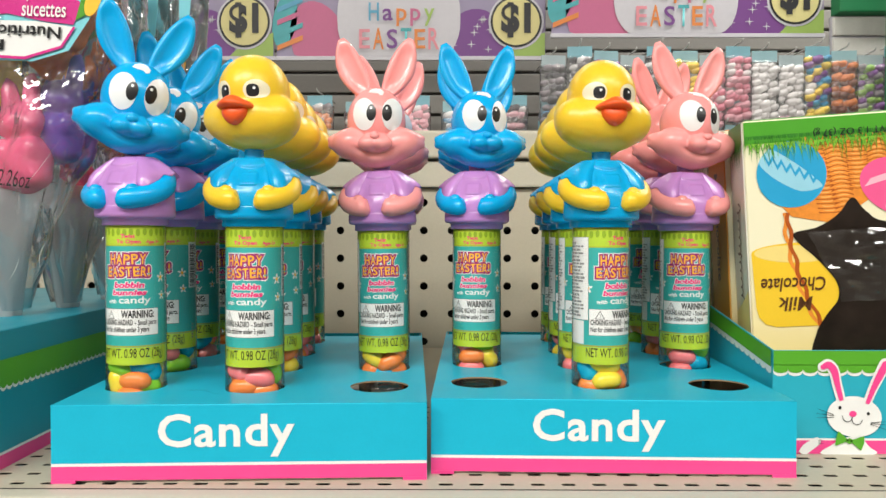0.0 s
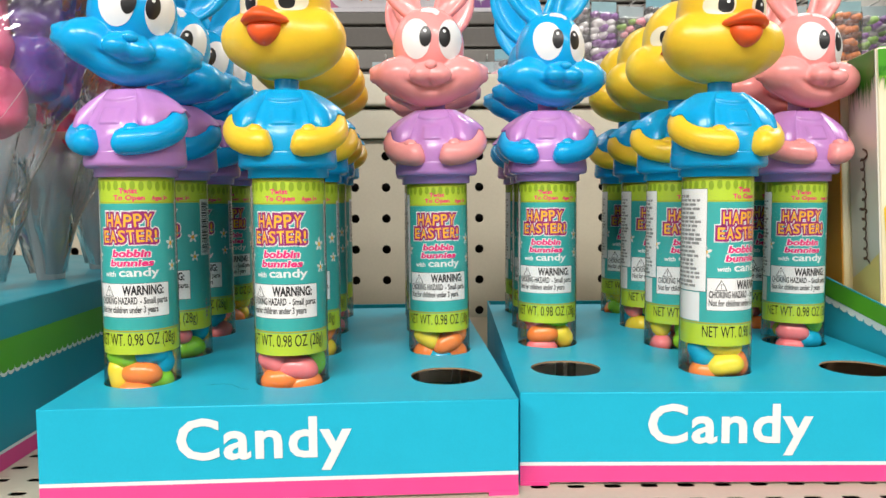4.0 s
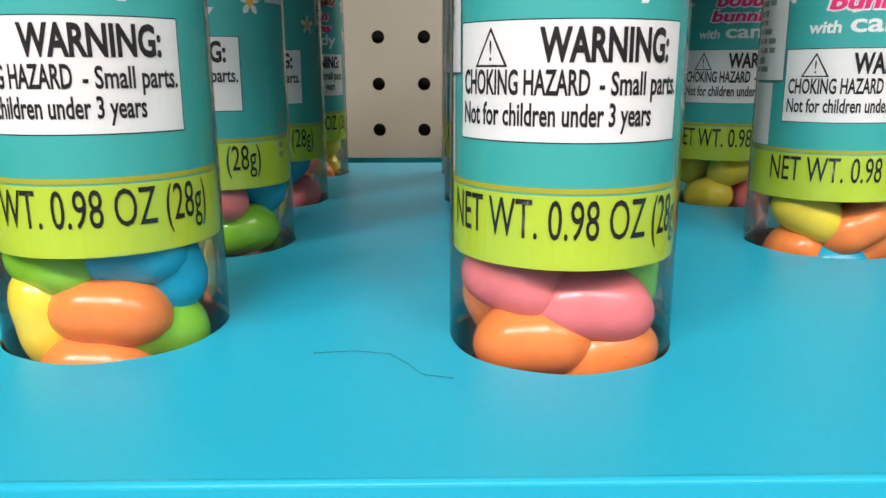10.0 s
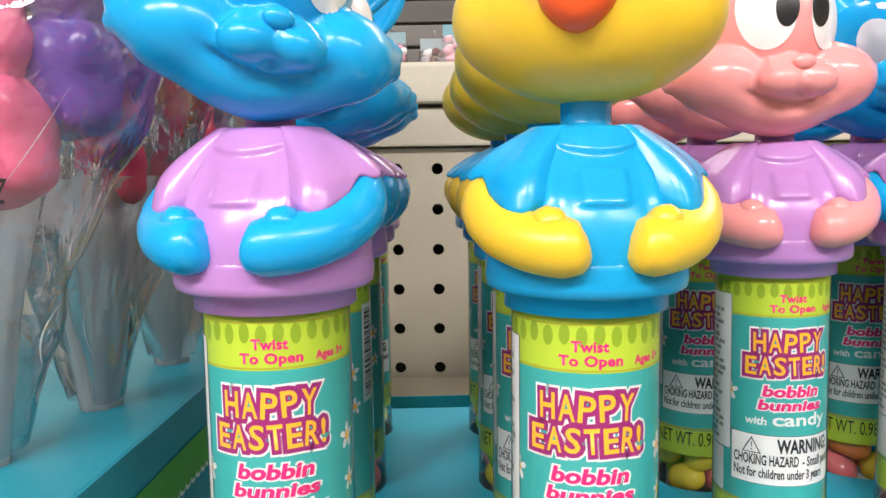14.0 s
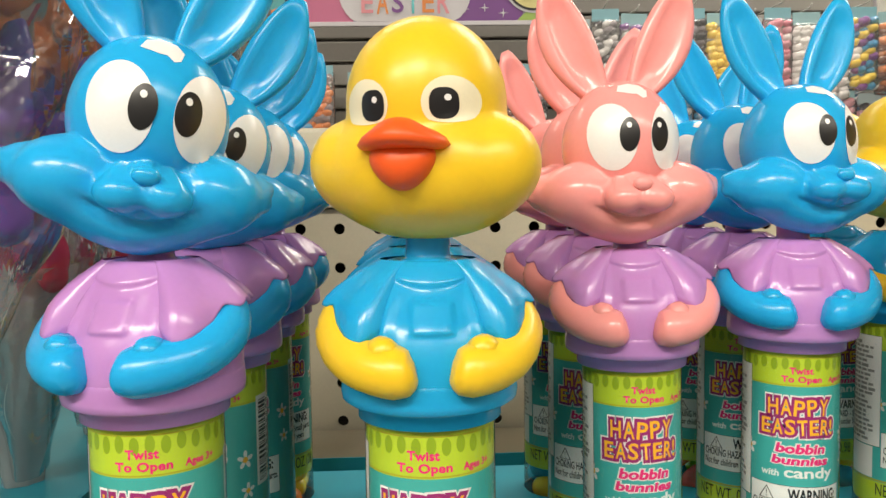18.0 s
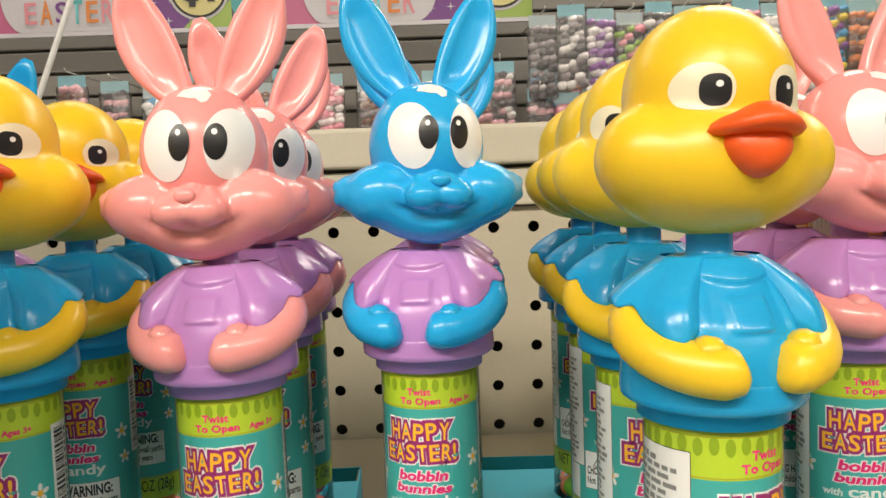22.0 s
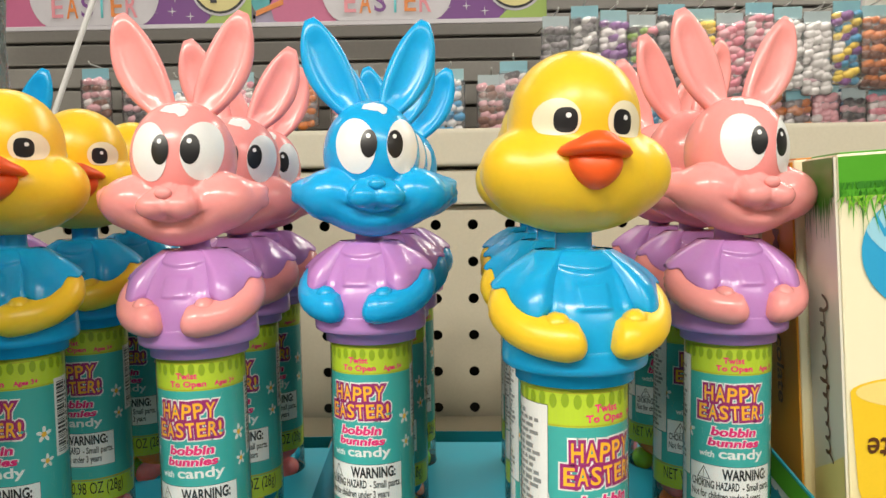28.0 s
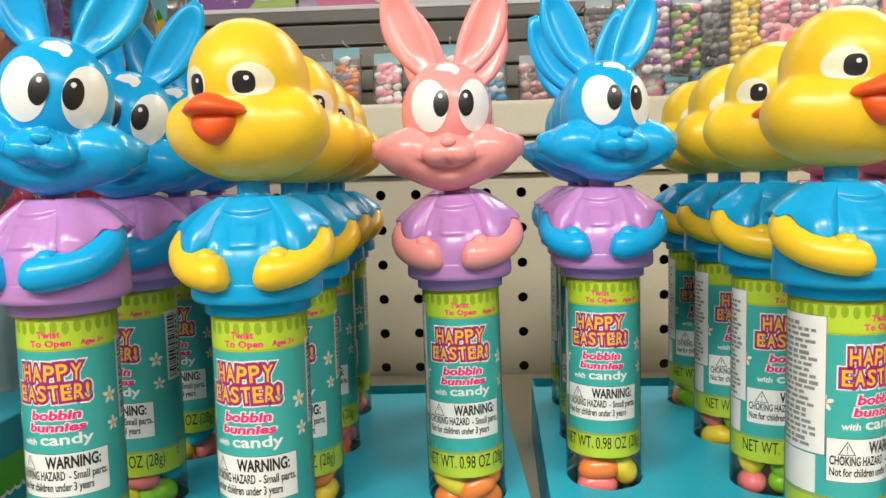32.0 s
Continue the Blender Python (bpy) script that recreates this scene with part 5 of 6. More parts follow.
WEAVE_LIGHT = paper("basket_light_print", (0.92, 0.46, 0.13), rough=0.32)
CHOC = surface("dark_chocolate_in_film", (0.016, 0.010, 0.007), rough=0.30, vary=0.5, grain=120, blotch=50, bump=0.6, bump_scale=45, spec=0.3, bump_depth=0.002)
CUP = paper("yellow_cup_print", (0.86, 0.55, 0.03), rough=0.32)
CUP_LIGHT = paper("pale_cup_print", (0.85, 0.66, 0.22), rough=0.32)
BROWN_TYPE = paper("brown_type_print", (0.10, 0.035, 0.01), rough=0.32)
BW, BD, BZ0, BZ1 = 105.0, 30.5, 11.0, 171.0


def rounded(pts, steps=5):
    """The points of a closed outline, drawn as a smooth curve through them."""
    p = [np.array(q, float) for q in pts]
    out = []
    for i in range(len(p)):
        a, b, c, d = p[i - 1], p[i], p[(i + 1) % len(p)], p[(i + 2) % len(p)]
        for k in range(steps):
            t = k / steps
            out.append(tuple(0.5 * (2 * b + (c - a) * t + (2 * a - 5 * b + 4 * c - d) * t * t + (3 * b - a - 3 * c + d) * t ** 3)))
    return out


WINDOW_FILM = clear_film("clear_window_film", (0.95, 0.95, 0.95), gloss=0.30, rough=0.05)


def wrinkled_sheet(u0, u1, v0, v1, y):
    """A taut clear sheet pressed into flat facets, in mm, facing -y."""
    rnd = random.Random(11)
    nu, nv = 60, 56
    u, v = [g.ravel() for g in np.meshgrid(np.linspace(u0, u1, nu + 1), np.linspace(v0, v1, nv + 1))]
    d = np.zeros(len(u))
    for length, count in ((17.0, 2), (9.0, 3)):
        for _ in range(count):
            turn, phase = rnd.uniform(0.9, 2.2), rnd.uniform(0, 1)
            d += length * 0.075 * np.abs(((u * math.cos(turn) + v * math.sin(turn)) / length + phase) % 1.0 * 2 - 1)
    d = (d - d.min()) * MM
    # the sheet stays inside the window's left outline
    side = u0 + np.interp(-v, [-v1, -v1 + 14, -v1 + 27, -v1 + 36], [3.0, 9.0, 17.5, 17.5])
    u = side + (u - u0) * (u1 - side) / (u1 - u0)
    verts = [(a * MM, y - b, c * MM) for a, b, c in zip(u.tolist(), d.tolist(), v.tolist())]
    w = nu + 1
    return verts, [(j * w + i, j * w + i + 1, (j + 1) * w + i + 1, (j + 1) * w + i) for j in range(nv) for i in range(nu)]


def choc_box(x, y, turn, lean, face=True, amber=False, words="upside-down chocolate gift box printed with grass and eggs"):
    box = tagged(new("chocolate_box"), words, "chocolate box", "chocolate boxes in the tray")
    box.matrix_basis = pose(x, y, 0, 0, lean, turn)
    part("carton", box_bm(0.0006, BW * MM, 0.0, BD * MM, BZ0 * MM, BZ1 * MM, 0.0006), CREAM, box, "cream printed carton")
    part("side_print", box_bm(-0.0002, 0.0005, 0.0004, BD * MM - 0.0004, BZ0 * MM, BZ1 * MM - 0.0006), SIDE_AMBER if amber else SIDE_CREAM, box, "printed narrow side")
    rnd = random.Random(int(abs(x) * 9999) + int(y * 999))

    def side(bm, lift):
        for v in bm.verts:
            v.co = Vector((-0.0002 - lift, (BD - v.co.x) * MM, v.co.y * MM))
        return bm

    def front(bm, lift):
        return on_front(bm, -lift)
    top = BZ1
    if not amber:
        part("side_grass", side(merge([rect_bm(0.6, BD - 0.6, top - 12, top - 0.7)]), 0.0003), GRASS[0], box, "deep green grass print")
        blades = [poly_bm([(u, top - 11), (u + 1.4, top - 11), (u + 0.7 + rnd.uniform(-1.5, 1.5), top - 11 - rnd.uniform(4, 17))]) for u in np.arange(1.0, BD - 3, 1.0)]
        part("side_fringe", side(merge(blades), 0.0004), GRASS[0], box)
        def pen(j):
            return np.array((BD * 0.52 + (5.0 if j % 74 < 9 else 1.1 + 1.8 * abs(math.sin(j * 0.19)) * abs(math.sin(j * 0.083))) * math.sin(j * 0.47), 128 - j * 0.33 + 1.3 * math.cos(j * 0.47)))
        line = []
        for i in range(150):
            p, q = pen(i), pen(i + 1)
            d = (q - p) / np.linalg.norm(q - p)
            o = np.array((-d[1], d[0])) * (0.45 + 0.2 * math.sin(i * 0.47))
            p, q = p - d * 0.1, q + d * 0.1
            line.append(poly_bm([tuple(p - o), tuple(q - o), tuple(q + o), tuple(p + o)]))
        part("side_mark", side(merge(line), 0.0004), BROWN_TYPE, box, "dark brown maker's mark as plain strokes")
        line = [poly_bm(oval(BD * 0.5 + 0.7 * math.sin(i * 1.3), 62 - i * 1.9, 0.9, 0.7, 0, 8)) for i in range(8)]
        part("side_small_mark", side(merge(line), 0.0004), BROWN_TYPE, box)
        part("side_glow", side(poly_bm([(0.6, BZ0 + 1), (BD - 0.6, BZ0 + 1), (BD - 0.6, 84), (BD * 0.6, 78), (0.6, 70)]), 0.00025), CUP_LIGHT, box)
    else:
        t = type_in("Milk Chocolate", 0, 62, 0, 6.5, 0.02)
        for v in t.verts:
            v.co = Vector((12 + v.co.y, 148 - v.co.x, 0))
        part("side_type", side(t, 0.0004), BROWN_TYPE, box, "dark brown lettering")
    if face:
        part("grass_top", front(rect_bm(0.8, BW - 0.6, top - 12, top - 0.7), 0.0003), GRASS[1], box, "green grass print")
        for i, g in enumerate(GRASS):
            blades = []
            for u in np.arange(1.0, BW - 4, 0.75):
                w, tip = rnd.uniform(0.35, 0.95), rnd.uniform(-4.0, 4.0)
                blades.append(poly_bm([(u, top - 8 - 2 * i), (u + w, top - 8 - 2 * i), (u + w / 2 + tip, top - 13 - rnd.uniform(1, 15 - 2 * i) * rnd.random() ** 0.6)]))
            part("grass_fringe", front(merge(blades), 0.0008 + 0.0001 * i), g, box)
        # basket with weave
        part("basket", front(poly_bm([(28, top - 10), (BW - 1, top - 10), (BW - 1, top - 40), (70, top - 36), (55, top - 46), (40, top - 54), (22, top - 50), (17, top - 44), (30, top - 34)]), 0.0004), WEAVE, box, "orange woven basket print")
        weave, light = [], []
        for c in range(7):
            for r in range(17):
                u, vv = 27.5 + c * 10.4 + 0.16 * r * (3 - c), top - 11.5 - r * 2.3 - 1.15 * (c % 2) - 0.02 * (c - 3) ** 2
                if vv > top - 37 - (12 if u < 46 else 0) and u < BW - 11:
                    bow = rnd.uniform(1.0, 1.6) * (1 if c % 2 else -0.4)
                    arch = [(u + 10.2 * k / 6, vv + bow * math.sin(math.pi * k / 6)) for k in range(7)]
                    weave.append(poly_bm(arch + [(x, z - 0.25 - 0.12 * abs(k - 3)) for k, (x, z) in reversed(list(enumerate(arch)))]))
                    light.append(poly_bm([(x, z + 1.25) for x, z in arch[1:6]] + [(x, z + 0.7) for x, z in reversed(arch[2:5])]))
        part("weave_pattern", front(merge(weave), 0.0005), WEAVE_DARK, box)
        part("weave_highlight", front(merge(light), 0.0005), WEAVE_LIGHT, box)
        for off, amp in ((0.0, 0.8), (1.7, -0.8)):
            run = [(18.6 + off + amp * math.sin(k * 1.0) + 0.02 * k * k, top - 48 - 2.2 * k) for k in range(29)]
            part("basket_handle", front(poly_bm([(x - 1.0, z) for x, z in run] + [(x + 1.0, z) for x, z in reversed(run)]), 0.00062 if off else 0.00055), WEAVE_DARK if off else WEAVE, box)
        # eggs
        part("blue_egg", front(poly_bm(oval(22.8, top - 28.5, 16.8, 17.0, 20, 40)), 0.00055), EGG_BLUE, box, "blue egg print")
        part("egg_stripe", front(poly_bm(rounded([(7.5, top - 22), (10, top - 18), (14, top - 15.5), (25, top - 23), (36, top - 33), (36.5, top - 36), (28, top - 37.5), (20, top - 34), (12, top - 28)])), 0.0006), EGG_PALE, box)
        zig = []
        for i in range(6):
            u, vv = 10 + i * 4.2, top - 19 - i * 2.0
            zig.append(poly_bm([(u, vv), (u + 2.1, vv - 5.0), (u + 4.2, vv - 2.0), (u + 4.2, vv + 0.6), (u + 2.1, vv - 2.6), (u, vv + 2.2)]))
        part("egg_zigzag", front(merge(zig), 0.00065), EGG_BLUE, box)
        part("pink_egg", front(poly_bm(oval(74, top - 38, 20, 14, -25, 36)), 0.0006), EGG_PINK, box, "pink egg print")
        part("egg_band", front(merge([poly_bm([(57, top - 37), (60, top - 33), (80, top - 27), (82, top - 30)]), poly_bm([(66, top - 48), (69, top - 42), (84, top - 36), (86, top - 40)])]), 0.00065), EGG_ROSE, box)
        # window with the chocolate behind film
        part("window", front(poly_bm(rounded([(22.5, top - 58.5), (34, top - 56), (44, top - 50), (51, top - 42), (57, top - 49), (67, top - 55), (BW - 4, top - 56), (BW - 4, top - 84), (80, top - 94), (68, top - 106), (62, top - 122), (31, top - 122), (31, top - 110), (36, top - 101), (42, top - 93), (42, top - 85), (37, top - 77), (31, top - 70), (25, top - 64)])), 0.0007), CHOC, box, "dark chocolate behind a clear window")
        film = link_mesh("window_film", *wrinkled_sheet(25, BW - 6, top - 94, top - 58, -0.0012), WINDOW_FILM, box, "shiny wrinkled film over the chocolate")
        film.visible_shadow = False
        # cup and its words
        part("cup", front(poly_bm([(1.6, top - 68)] + [(23 - 21.4 * math.cos(math.pi * k / 12), top - 68 + 4.6 * math.sin(math.pi * k / 12)) for k in range(1, 12)] + [(44.4, top - 70), (44.0, top - 92), (41.5, top - 100), (37, top - 104.5), (31, top - 106), (12, top - 106), (7, top - 104.5), (4, top - 101), (2.8, top - 96)]), 0.00045), CUP, box, "yellow cup print")
        part("cup_mouth", front(poly_bm(oval(22, top - 69, 19, 4.4, -3, 30)), 0.0005), CUP_LIGHT, box)
        words2 = []
        for text, u0, u1, v0, v1 in (("Chocolate", 5.5, 36.5, top - 88, top - 81), ("Milk", 13.5, 30, top - 98, top - 91)):
            t = type_in(text, u0, u1, v0, v1, 0.012, 0.2)
            for q in t.verts:
                q.co = Vector((u0 + u1 - q.co.x, v0 + v1 - q.co.y, 0))
            words2.append(t)
        part("cup_type", front(merge(words2), 0.0009), BROWN_TYPE, box, "brown upside-down lettering")
        t = type_in("NET WT 1.3 OZ (37 g)", 34, 80, top - 10.5, top - 6.0, 0.004)
        for q in t.verts:
            q.co = Vector((114 - q.co.x, 2 * top - 16.5 - q.co.y, 0))
        part("weight_type", front(t, 0.0012), INK, box, "black upside-down weight lettering")
    # tuck flaps of the carton end
    part("end_flap", box_bm(0.002, BW * MM - 0.002, 0.0015, BD * MM - 0.0015, BZ1 * MM - 0.0002, BZ1 * MM + 0.0006, 0.0003), GRASS[1] if not amber else SIDE_AMBER, box)
    return box


choc_box(0.1640, 0.3965, -9, -3.2)
choc_box(0.1665, 0.4320, -3, -3.0, False, True, "amber-sided gift box of chocolate standing behind another")
choc_box(0.1685, 0.4690, -2, -2.6, False, False, "cream gift box of chocolate standing in the row")
choc_box(0.1700, 0.5060, -2, -2.4, False, True, "amber-sided gift box of chocolate standing in the row")

ctray = tagged(new("chocolate_tray"), "teal cardboard tray with green scallops and a rabbit print", "display tray")
ctray.matrix_basis = pose(0.1570, 0.3635, 0)
CT_TEAL = paper("bright_teal_tray_card", (0.02, 0.38, 0.50), rough=0.38)
TW, TD = 250.0, 200.0
part("front_panel", box_bm(0.0, TW * MM, -0.0004, 0.0004, SHELF_Z, 0.0585, 0.0002), CT_TEAL, ctray)
part("bottom_panel", box_bm(0.0, TW * MM, 0.0004, TD * MM, SHELF_Z + 0.0002, SHELF_Z + 0.0009), CARD_RAW_PALE, ctray)
part("front_green", on_front(rect_bm(0, TW, 51.5, 58.4), -0.0010), CARD_GREEN, ctray)
part("green_edge", on_front(scallop(0, TW, 49.6, 1.8, 36), -0.0010), CARD_GREEN, ctray)
part("scalloped_edge", on_front(scallop(0, TW, 48.2, 1.9, 36), -0.0007), WHITE, ctray)
part("pink_strip", on_front(rect_bm(0, TW, 9.7, 16.0), -0.0008), CARD_PINK, ctray)
part("white_strip", on_front(rect_bm(0, TW, 16.0, 17.0), -0.0008), WHITE, ctray)


def side_wall(x, mirror):
    """Side of the tray, rising towards its back."""
    vs, fs = [], []
    pts = [(0.0004, SHELF_Z), (TD * MM, SHELF_Z), (TD * MM, 0.0850), (0.100, 0.0735), (0.0004, 0.0585)]
    for dx in (0.0, 0.0008):
        vs += [(x + dx, y, z) for y, z in pts]
    n = len(pts)
    fs += [tuple(range(n))[::-1], tuple(range(n, 2 * n))] + [(i, (i + 1) % n, n + (i + 1) % n, n + i) for i in range(n)]
    return vs, fs


v, f = side_wall(0.0, False)
link_mesh("side_panel", v, f, CT_TEAL, ctray)
v, f = side_wall(TW * MM - 0.0008, True)
link_mesh("side_panel", v, f, CT_TEAL, ctray)


def left_face(pts, lift):
    bm = bmesh.new()
    bm.faces.new([bm.verts.new((-lift, y * MM, z * MM)) for y, z in pts])
    bm.normal_update()
    for q in bm.faces:
        if q.normal.x > 0:
            q.normal_flip()
    return bm


part("side_green", left_face([(0.6, 50.5), (0.6, 58.3), (100, 73.3), (199, 84.8), (199, 76), (100, 65)], 0.0006), CARD_GREEN, ctray)
wave = [(0.6, 50.6), (0.6, 48.4)]
for i in range(30):
    for k in range(1, 5):
        a = math.pi * k / 4
        yy = 0.6 + 6.6 * (i + 0.5) - 3.3 * math.cos(a)
        wave.append((yy, 48.4 + 0.147 * yy - 1.7 * math.sin(a)))
part("side_edge", left_face(wave + [(199, 78)], 0.0003), WHITE, ctray)
# rabbit print on the front as plain shapes
RB = 38.0


def ribbon(pts, widths):
    """A flat band along a line, with round ends."""
    run = []
    for n in range(len(pts) - 1):
        for q in range(6):
            w = q / 6
            p0, p1, p2, p3 = [np.array(pts[min(max(m, 0), len(pts) - 1)], float) for m in (n - 1, n, n + 1, n + 2)]
            run.append((0.5 * (2 * p1 + (p2 - p0) * w + (2 * p0 - 5 * p1 + 4 * p2 - p3) * w * w + (3 * p1 - p0 - 3 * p2 + p3) * w ** 3), widths[n] * (1 - w) + widths[n + 1] * w))
    run.append((np.array(pts[-1], float), widths[-1]))
    left, right = [], []
    for n, (p, w) in enumerate(run):
        d = run[min(n + 1, len(run) - 1)][0] - run[max(n - 1, 0)][0]
        d = d / np.linalg.norm(d)
        o = np.array((-d[1], d[0]))
        left.append(tuple(p + o * w))
        right.append(tuple(p - o * w))
    a = math.atan2(left[-1][1] - run[-1][0][1], left[-1][0] - run[-1][0][0])
    cap = [tuple(run[-1][0] + widths[-1] * np.array((math.cos(a - math.pi * m / 8), math.sin(a - math.pi * m / 8)))) for m in range(1, 8)]
    return poly_bm(left + cap + right[::-1])


EAR_L = [(RB - 6.2, 35.0), (RB - 8.2, 42.5), (RB - 9.8, 49.0), (RB - 12.4, 51.8), (RB - 15.0, 50.8)]
EAR_R = [(RB + 5.8, 33.5), (RB + 8.6, 40.5), (RB + 11.4, 46.5), (RB + 14.2, 52.0)]
part("rabbit_print", on_front(merge([poly_bm(oval(RB, 27.4, 12.9, 9.6, -8, 40))]), -0.0014), WHITE, ctray, "white rabbit head shape")
part("rabbit_ear", on_front(ribbon(EAR_L, [2.2, 2.3, 2.6, 2.7, 2.4]), -0.0013), WHITE, ctray)
part("rabbit_ear", on_front(ribbon(EAR_R, [2.0, 2.3, 2.7, 2.9]), -0.0013), WHITE, ctray)
part("rabbit_inner_ear", on_front(ribbon(EAR_L, [1.0, 1.3, 1.7, 1.6, 1.2]), -0.0017), CARD_PINK, ctray)
part("rabbit_inner_ear", on_front(ribbon(EAR_R, [0.9, 1.3, 1.7, 1.7]), -0.0017), CARD_PINK, ctray)
part("rabbit_body", on_front(poly_bm(rounded([(RB - 14.8, 9.6), (RB - 10.5, 14.0), (RB - 4, 17.5), (RB + 3, 17.5), (RB + 7, 13.4), (RB + 9.8, 9.6)])), -0.0013), WHITE, ctray)
part("rabbit_paw", on_front(ribbon([(RB - 24.5, 9.8), (RB - 22, 12.5), (RB - 17.5, 15.6)], [1.8, 2.3, 2.0]), -0.0013), WHITE, ctray)
part("rabbit_nose", on_front(poly_bm(oval(RB - 0.9, 28.8, 1.75, 1.4, 0, 18)), -0.0018), CARD_PINK, ctray)
part("rabbit_bow", on_front(merge([poly_bm([(RB - 2.5, 16.2), (RB - 7.6, 20.7), (RB - 8.4, 19.0), (RB - 9.2, 13.8)]), poly_bm([(RB - 2.5, 16.2), (RB + 4.5, 18.5), (RB + 4.4, 15.0), (RB + 3.1, 11.5)]), poly_bm(oval(RB - 2.5, 16.1, 1.5, 1.3))]), -0.0020), CARD_GREEN, ctray, "green bow shape")
for du, dv in ((-7.0, 31.7), (6.3, 28.9)):
    part("rabbit_eye", on_front(poly_bm(oval(RB + du, dv, 0.75, 0.8, 0, 14)), -0.0018), INK, ctray)
lines = [ribbon([(RB - 5.9, 28.0), (RB - 5.0, 25.8), (RB - 3.2, 25.0), (RB - 1.6, 26.0), (RB - 1.2, 27.3)], [0.17] * 5), ribbon([(RB - 1.4, 26.8), (RB - 0.9, 24.8), (RB + 0.9, 23.7), (RB + 2.7, 24.4), (RB + 3.6, 26.0)], [0.17] * 5)]
for a, b in (((-9.8, 28.4), (-17.2, 31.0)), ((-9.6, 27.9), (-17.8, 29.0)), ((-9.8, 27.2), (-17.8, 26.9)), ((7.4, 24.6), (15.4, 25.2)), ((7.6, 24.2), (15.4, 23.6)), ((7.4, 23.8), (14.8, 21.4))):
    lines.append(ribbon([(RB + a[0], a[1]), (RB + b[0], b[1])], [0.14, 0.08]))
for c in range(3):
    lines.append(ribbon([(RB - 17.0, 16.2 - 0.8 * c), (RB - 15.0, 16.6 - 0.9 * c)], [0.12, 0.08]))
part("rabbit_face", on_front(merge(lines), -0.0018), INK, ctray)


# The next aisle: signs, hanging bags, post ----------------------------------------------
SIGN_MATS = {k: paper("sign_%s" % k, c, rough=0.4) for k, c in {
    "white": (0.66, 0.64, 0.70), "lilac": (0.36, 0.31, 0.46), "pink": (0.60, 0.15, 0.30), "teal": (0.08, 0.42, 0.46), "orange": (0.80, 0.26, 0.06),
    "violet": (0.20, 0.06, 0.28), "green": (0.36, 0.52, 0.12), "cream": (0.74, 0.66, 0.30), "black": (0.02, 0.02, 0.025), "rose": (0.80, 0.30, 0.36), "blue": (0.12, 0.40, 0.60)}.items()}


def easter_sign(x, z, y=2.46):
    sign = tagged(new("easter_sign"), "bright printed spring sale sign hung above the display wall", "sign", "sale signs in the next aisle")
    sign.matrix_basis = pose(x, y, z)
    part("panel", box_bm(-0.448, 0.448, 0.0, 0.006, 0.0, 0.34, 0.002), SIGN_MATS["lilac"], sign)
    part("rim", box_bm(-0.452, 0.452, -0.004, 0.008, -0.012, 0.002, 0.002), SIGN_MATS["white"], sign)

    def put(name, shapes, key, lift):
        for b in shapes:
            for q in b.verts:
                q.co.y = min(max(q.co.y, 2.0), 338.0)
        part(name, on_front(merge(shapes), -lift), SIGN_MATS[key], sign)
    put("egg_print", [poly_bm(oval(-300, 40, 95, 150, 20, 30))], "pink", 0.002)
    put("egg_print", [poly_bm(oval(-420, 120, 40, 90, -10, 26))], "teal", 0.002)
    for i in range(4):
        put("egg_band", [poly_bm([(-445, 20 + i * 42), (-360, 55 + i * 42), (-360, 72 + i * 42), (-445, 37 + i * 42)])], ("orange", "teal", "pink", "blue")[i], 0.003)
    put("oval_panel", [poly_bm(oval(-40, 130, 205, 165, 0, 44, 2.6))], "white", 0.004)
    put("egg_print", [poly_bm(oval(205, 20, 110, 140, -14, 30))], "violet", 0.003)
    put("ground_print", [poly_bm([(300, 2), (446, 2), (446, 80), (340, 40)])], "green", 0.004)
    put("price_ring", [poly_bm(oval(350, 115, 92, 92))], "white", 0.005)
    put("price_band", [poly_bm(oval(350, 115, 85, 85))], "black", 0.006)
    put("price_disc", [poly_bm(oval(350, 115, 78, 78))], "cream", 0.007)
    put("price_type", [type_in("$1", 300, 398, 62, 178, 0.05)], "black", 0.009)
    for i, ch in enumerate("EASTER"):
        put("letter", [type_in(ch, -172 + i * 46, -136 + i * 46, 26 - 3 * (i % 2), 90 + 4 * (i % 2), 0.012)], ("rose", "orange", "violet", "teal", "orange", "rose")[i], 0.008)
    for i, ch in enumerate("Happy"):
        put("letter", [type_in(ch, -140 + i * 46, -106 + i * 46, 118 - (18 if ch in "py" else 0), 178 if ch == "H" else 158, 0.012)], ("blue", "violet", "orange", "pink", "green")[i], 0.008)
    stars = []
    rnd = random.Random(5)
    for i in range(9):
        a, b = rnd.uniform(140, 270), rnd.uniform(10, 130)
        stars.append(poly_bm([(a + r * math.sin(k * math.pi / 4), b + r * math.cos(k * math.pi / 4)) for k, r in enumerate((15, 2.6) * 4)]))
    for one in stars:
        put("star_print", [one], "white", 0.006)
    return sign


easter_sign(-0.118, 0.7035, 2.55)
easter_sign(-1.022, 0.7035, 2.55)
easter_sign(0.796, 0.773, 2.53)

BAG_COLS = {k: plastic("sweet_%s" % k, c, rough=0.35, sss=0.0, random=0.1) for k, c in {
    "pink": (0.88, 0.33, 0.42), "white": (0.88, 0.84, 0.83), "yellow": (0.90, 0.66, 0.10), "orange": (0.80, 0.25, 0.06), "purple": (0.26, 0.08, 0.34), "blue": (0.06, 0.34, 0.60),
    "grey": (0.30, 0.26, 0.28), "dark": (0.06, 0.05, 0.06), "green": (0.28, 0.48, 0.08), "brown": (0.20, 0.06, 0.03), "rose": (0.85, 0.46, 0.52)}.items()}
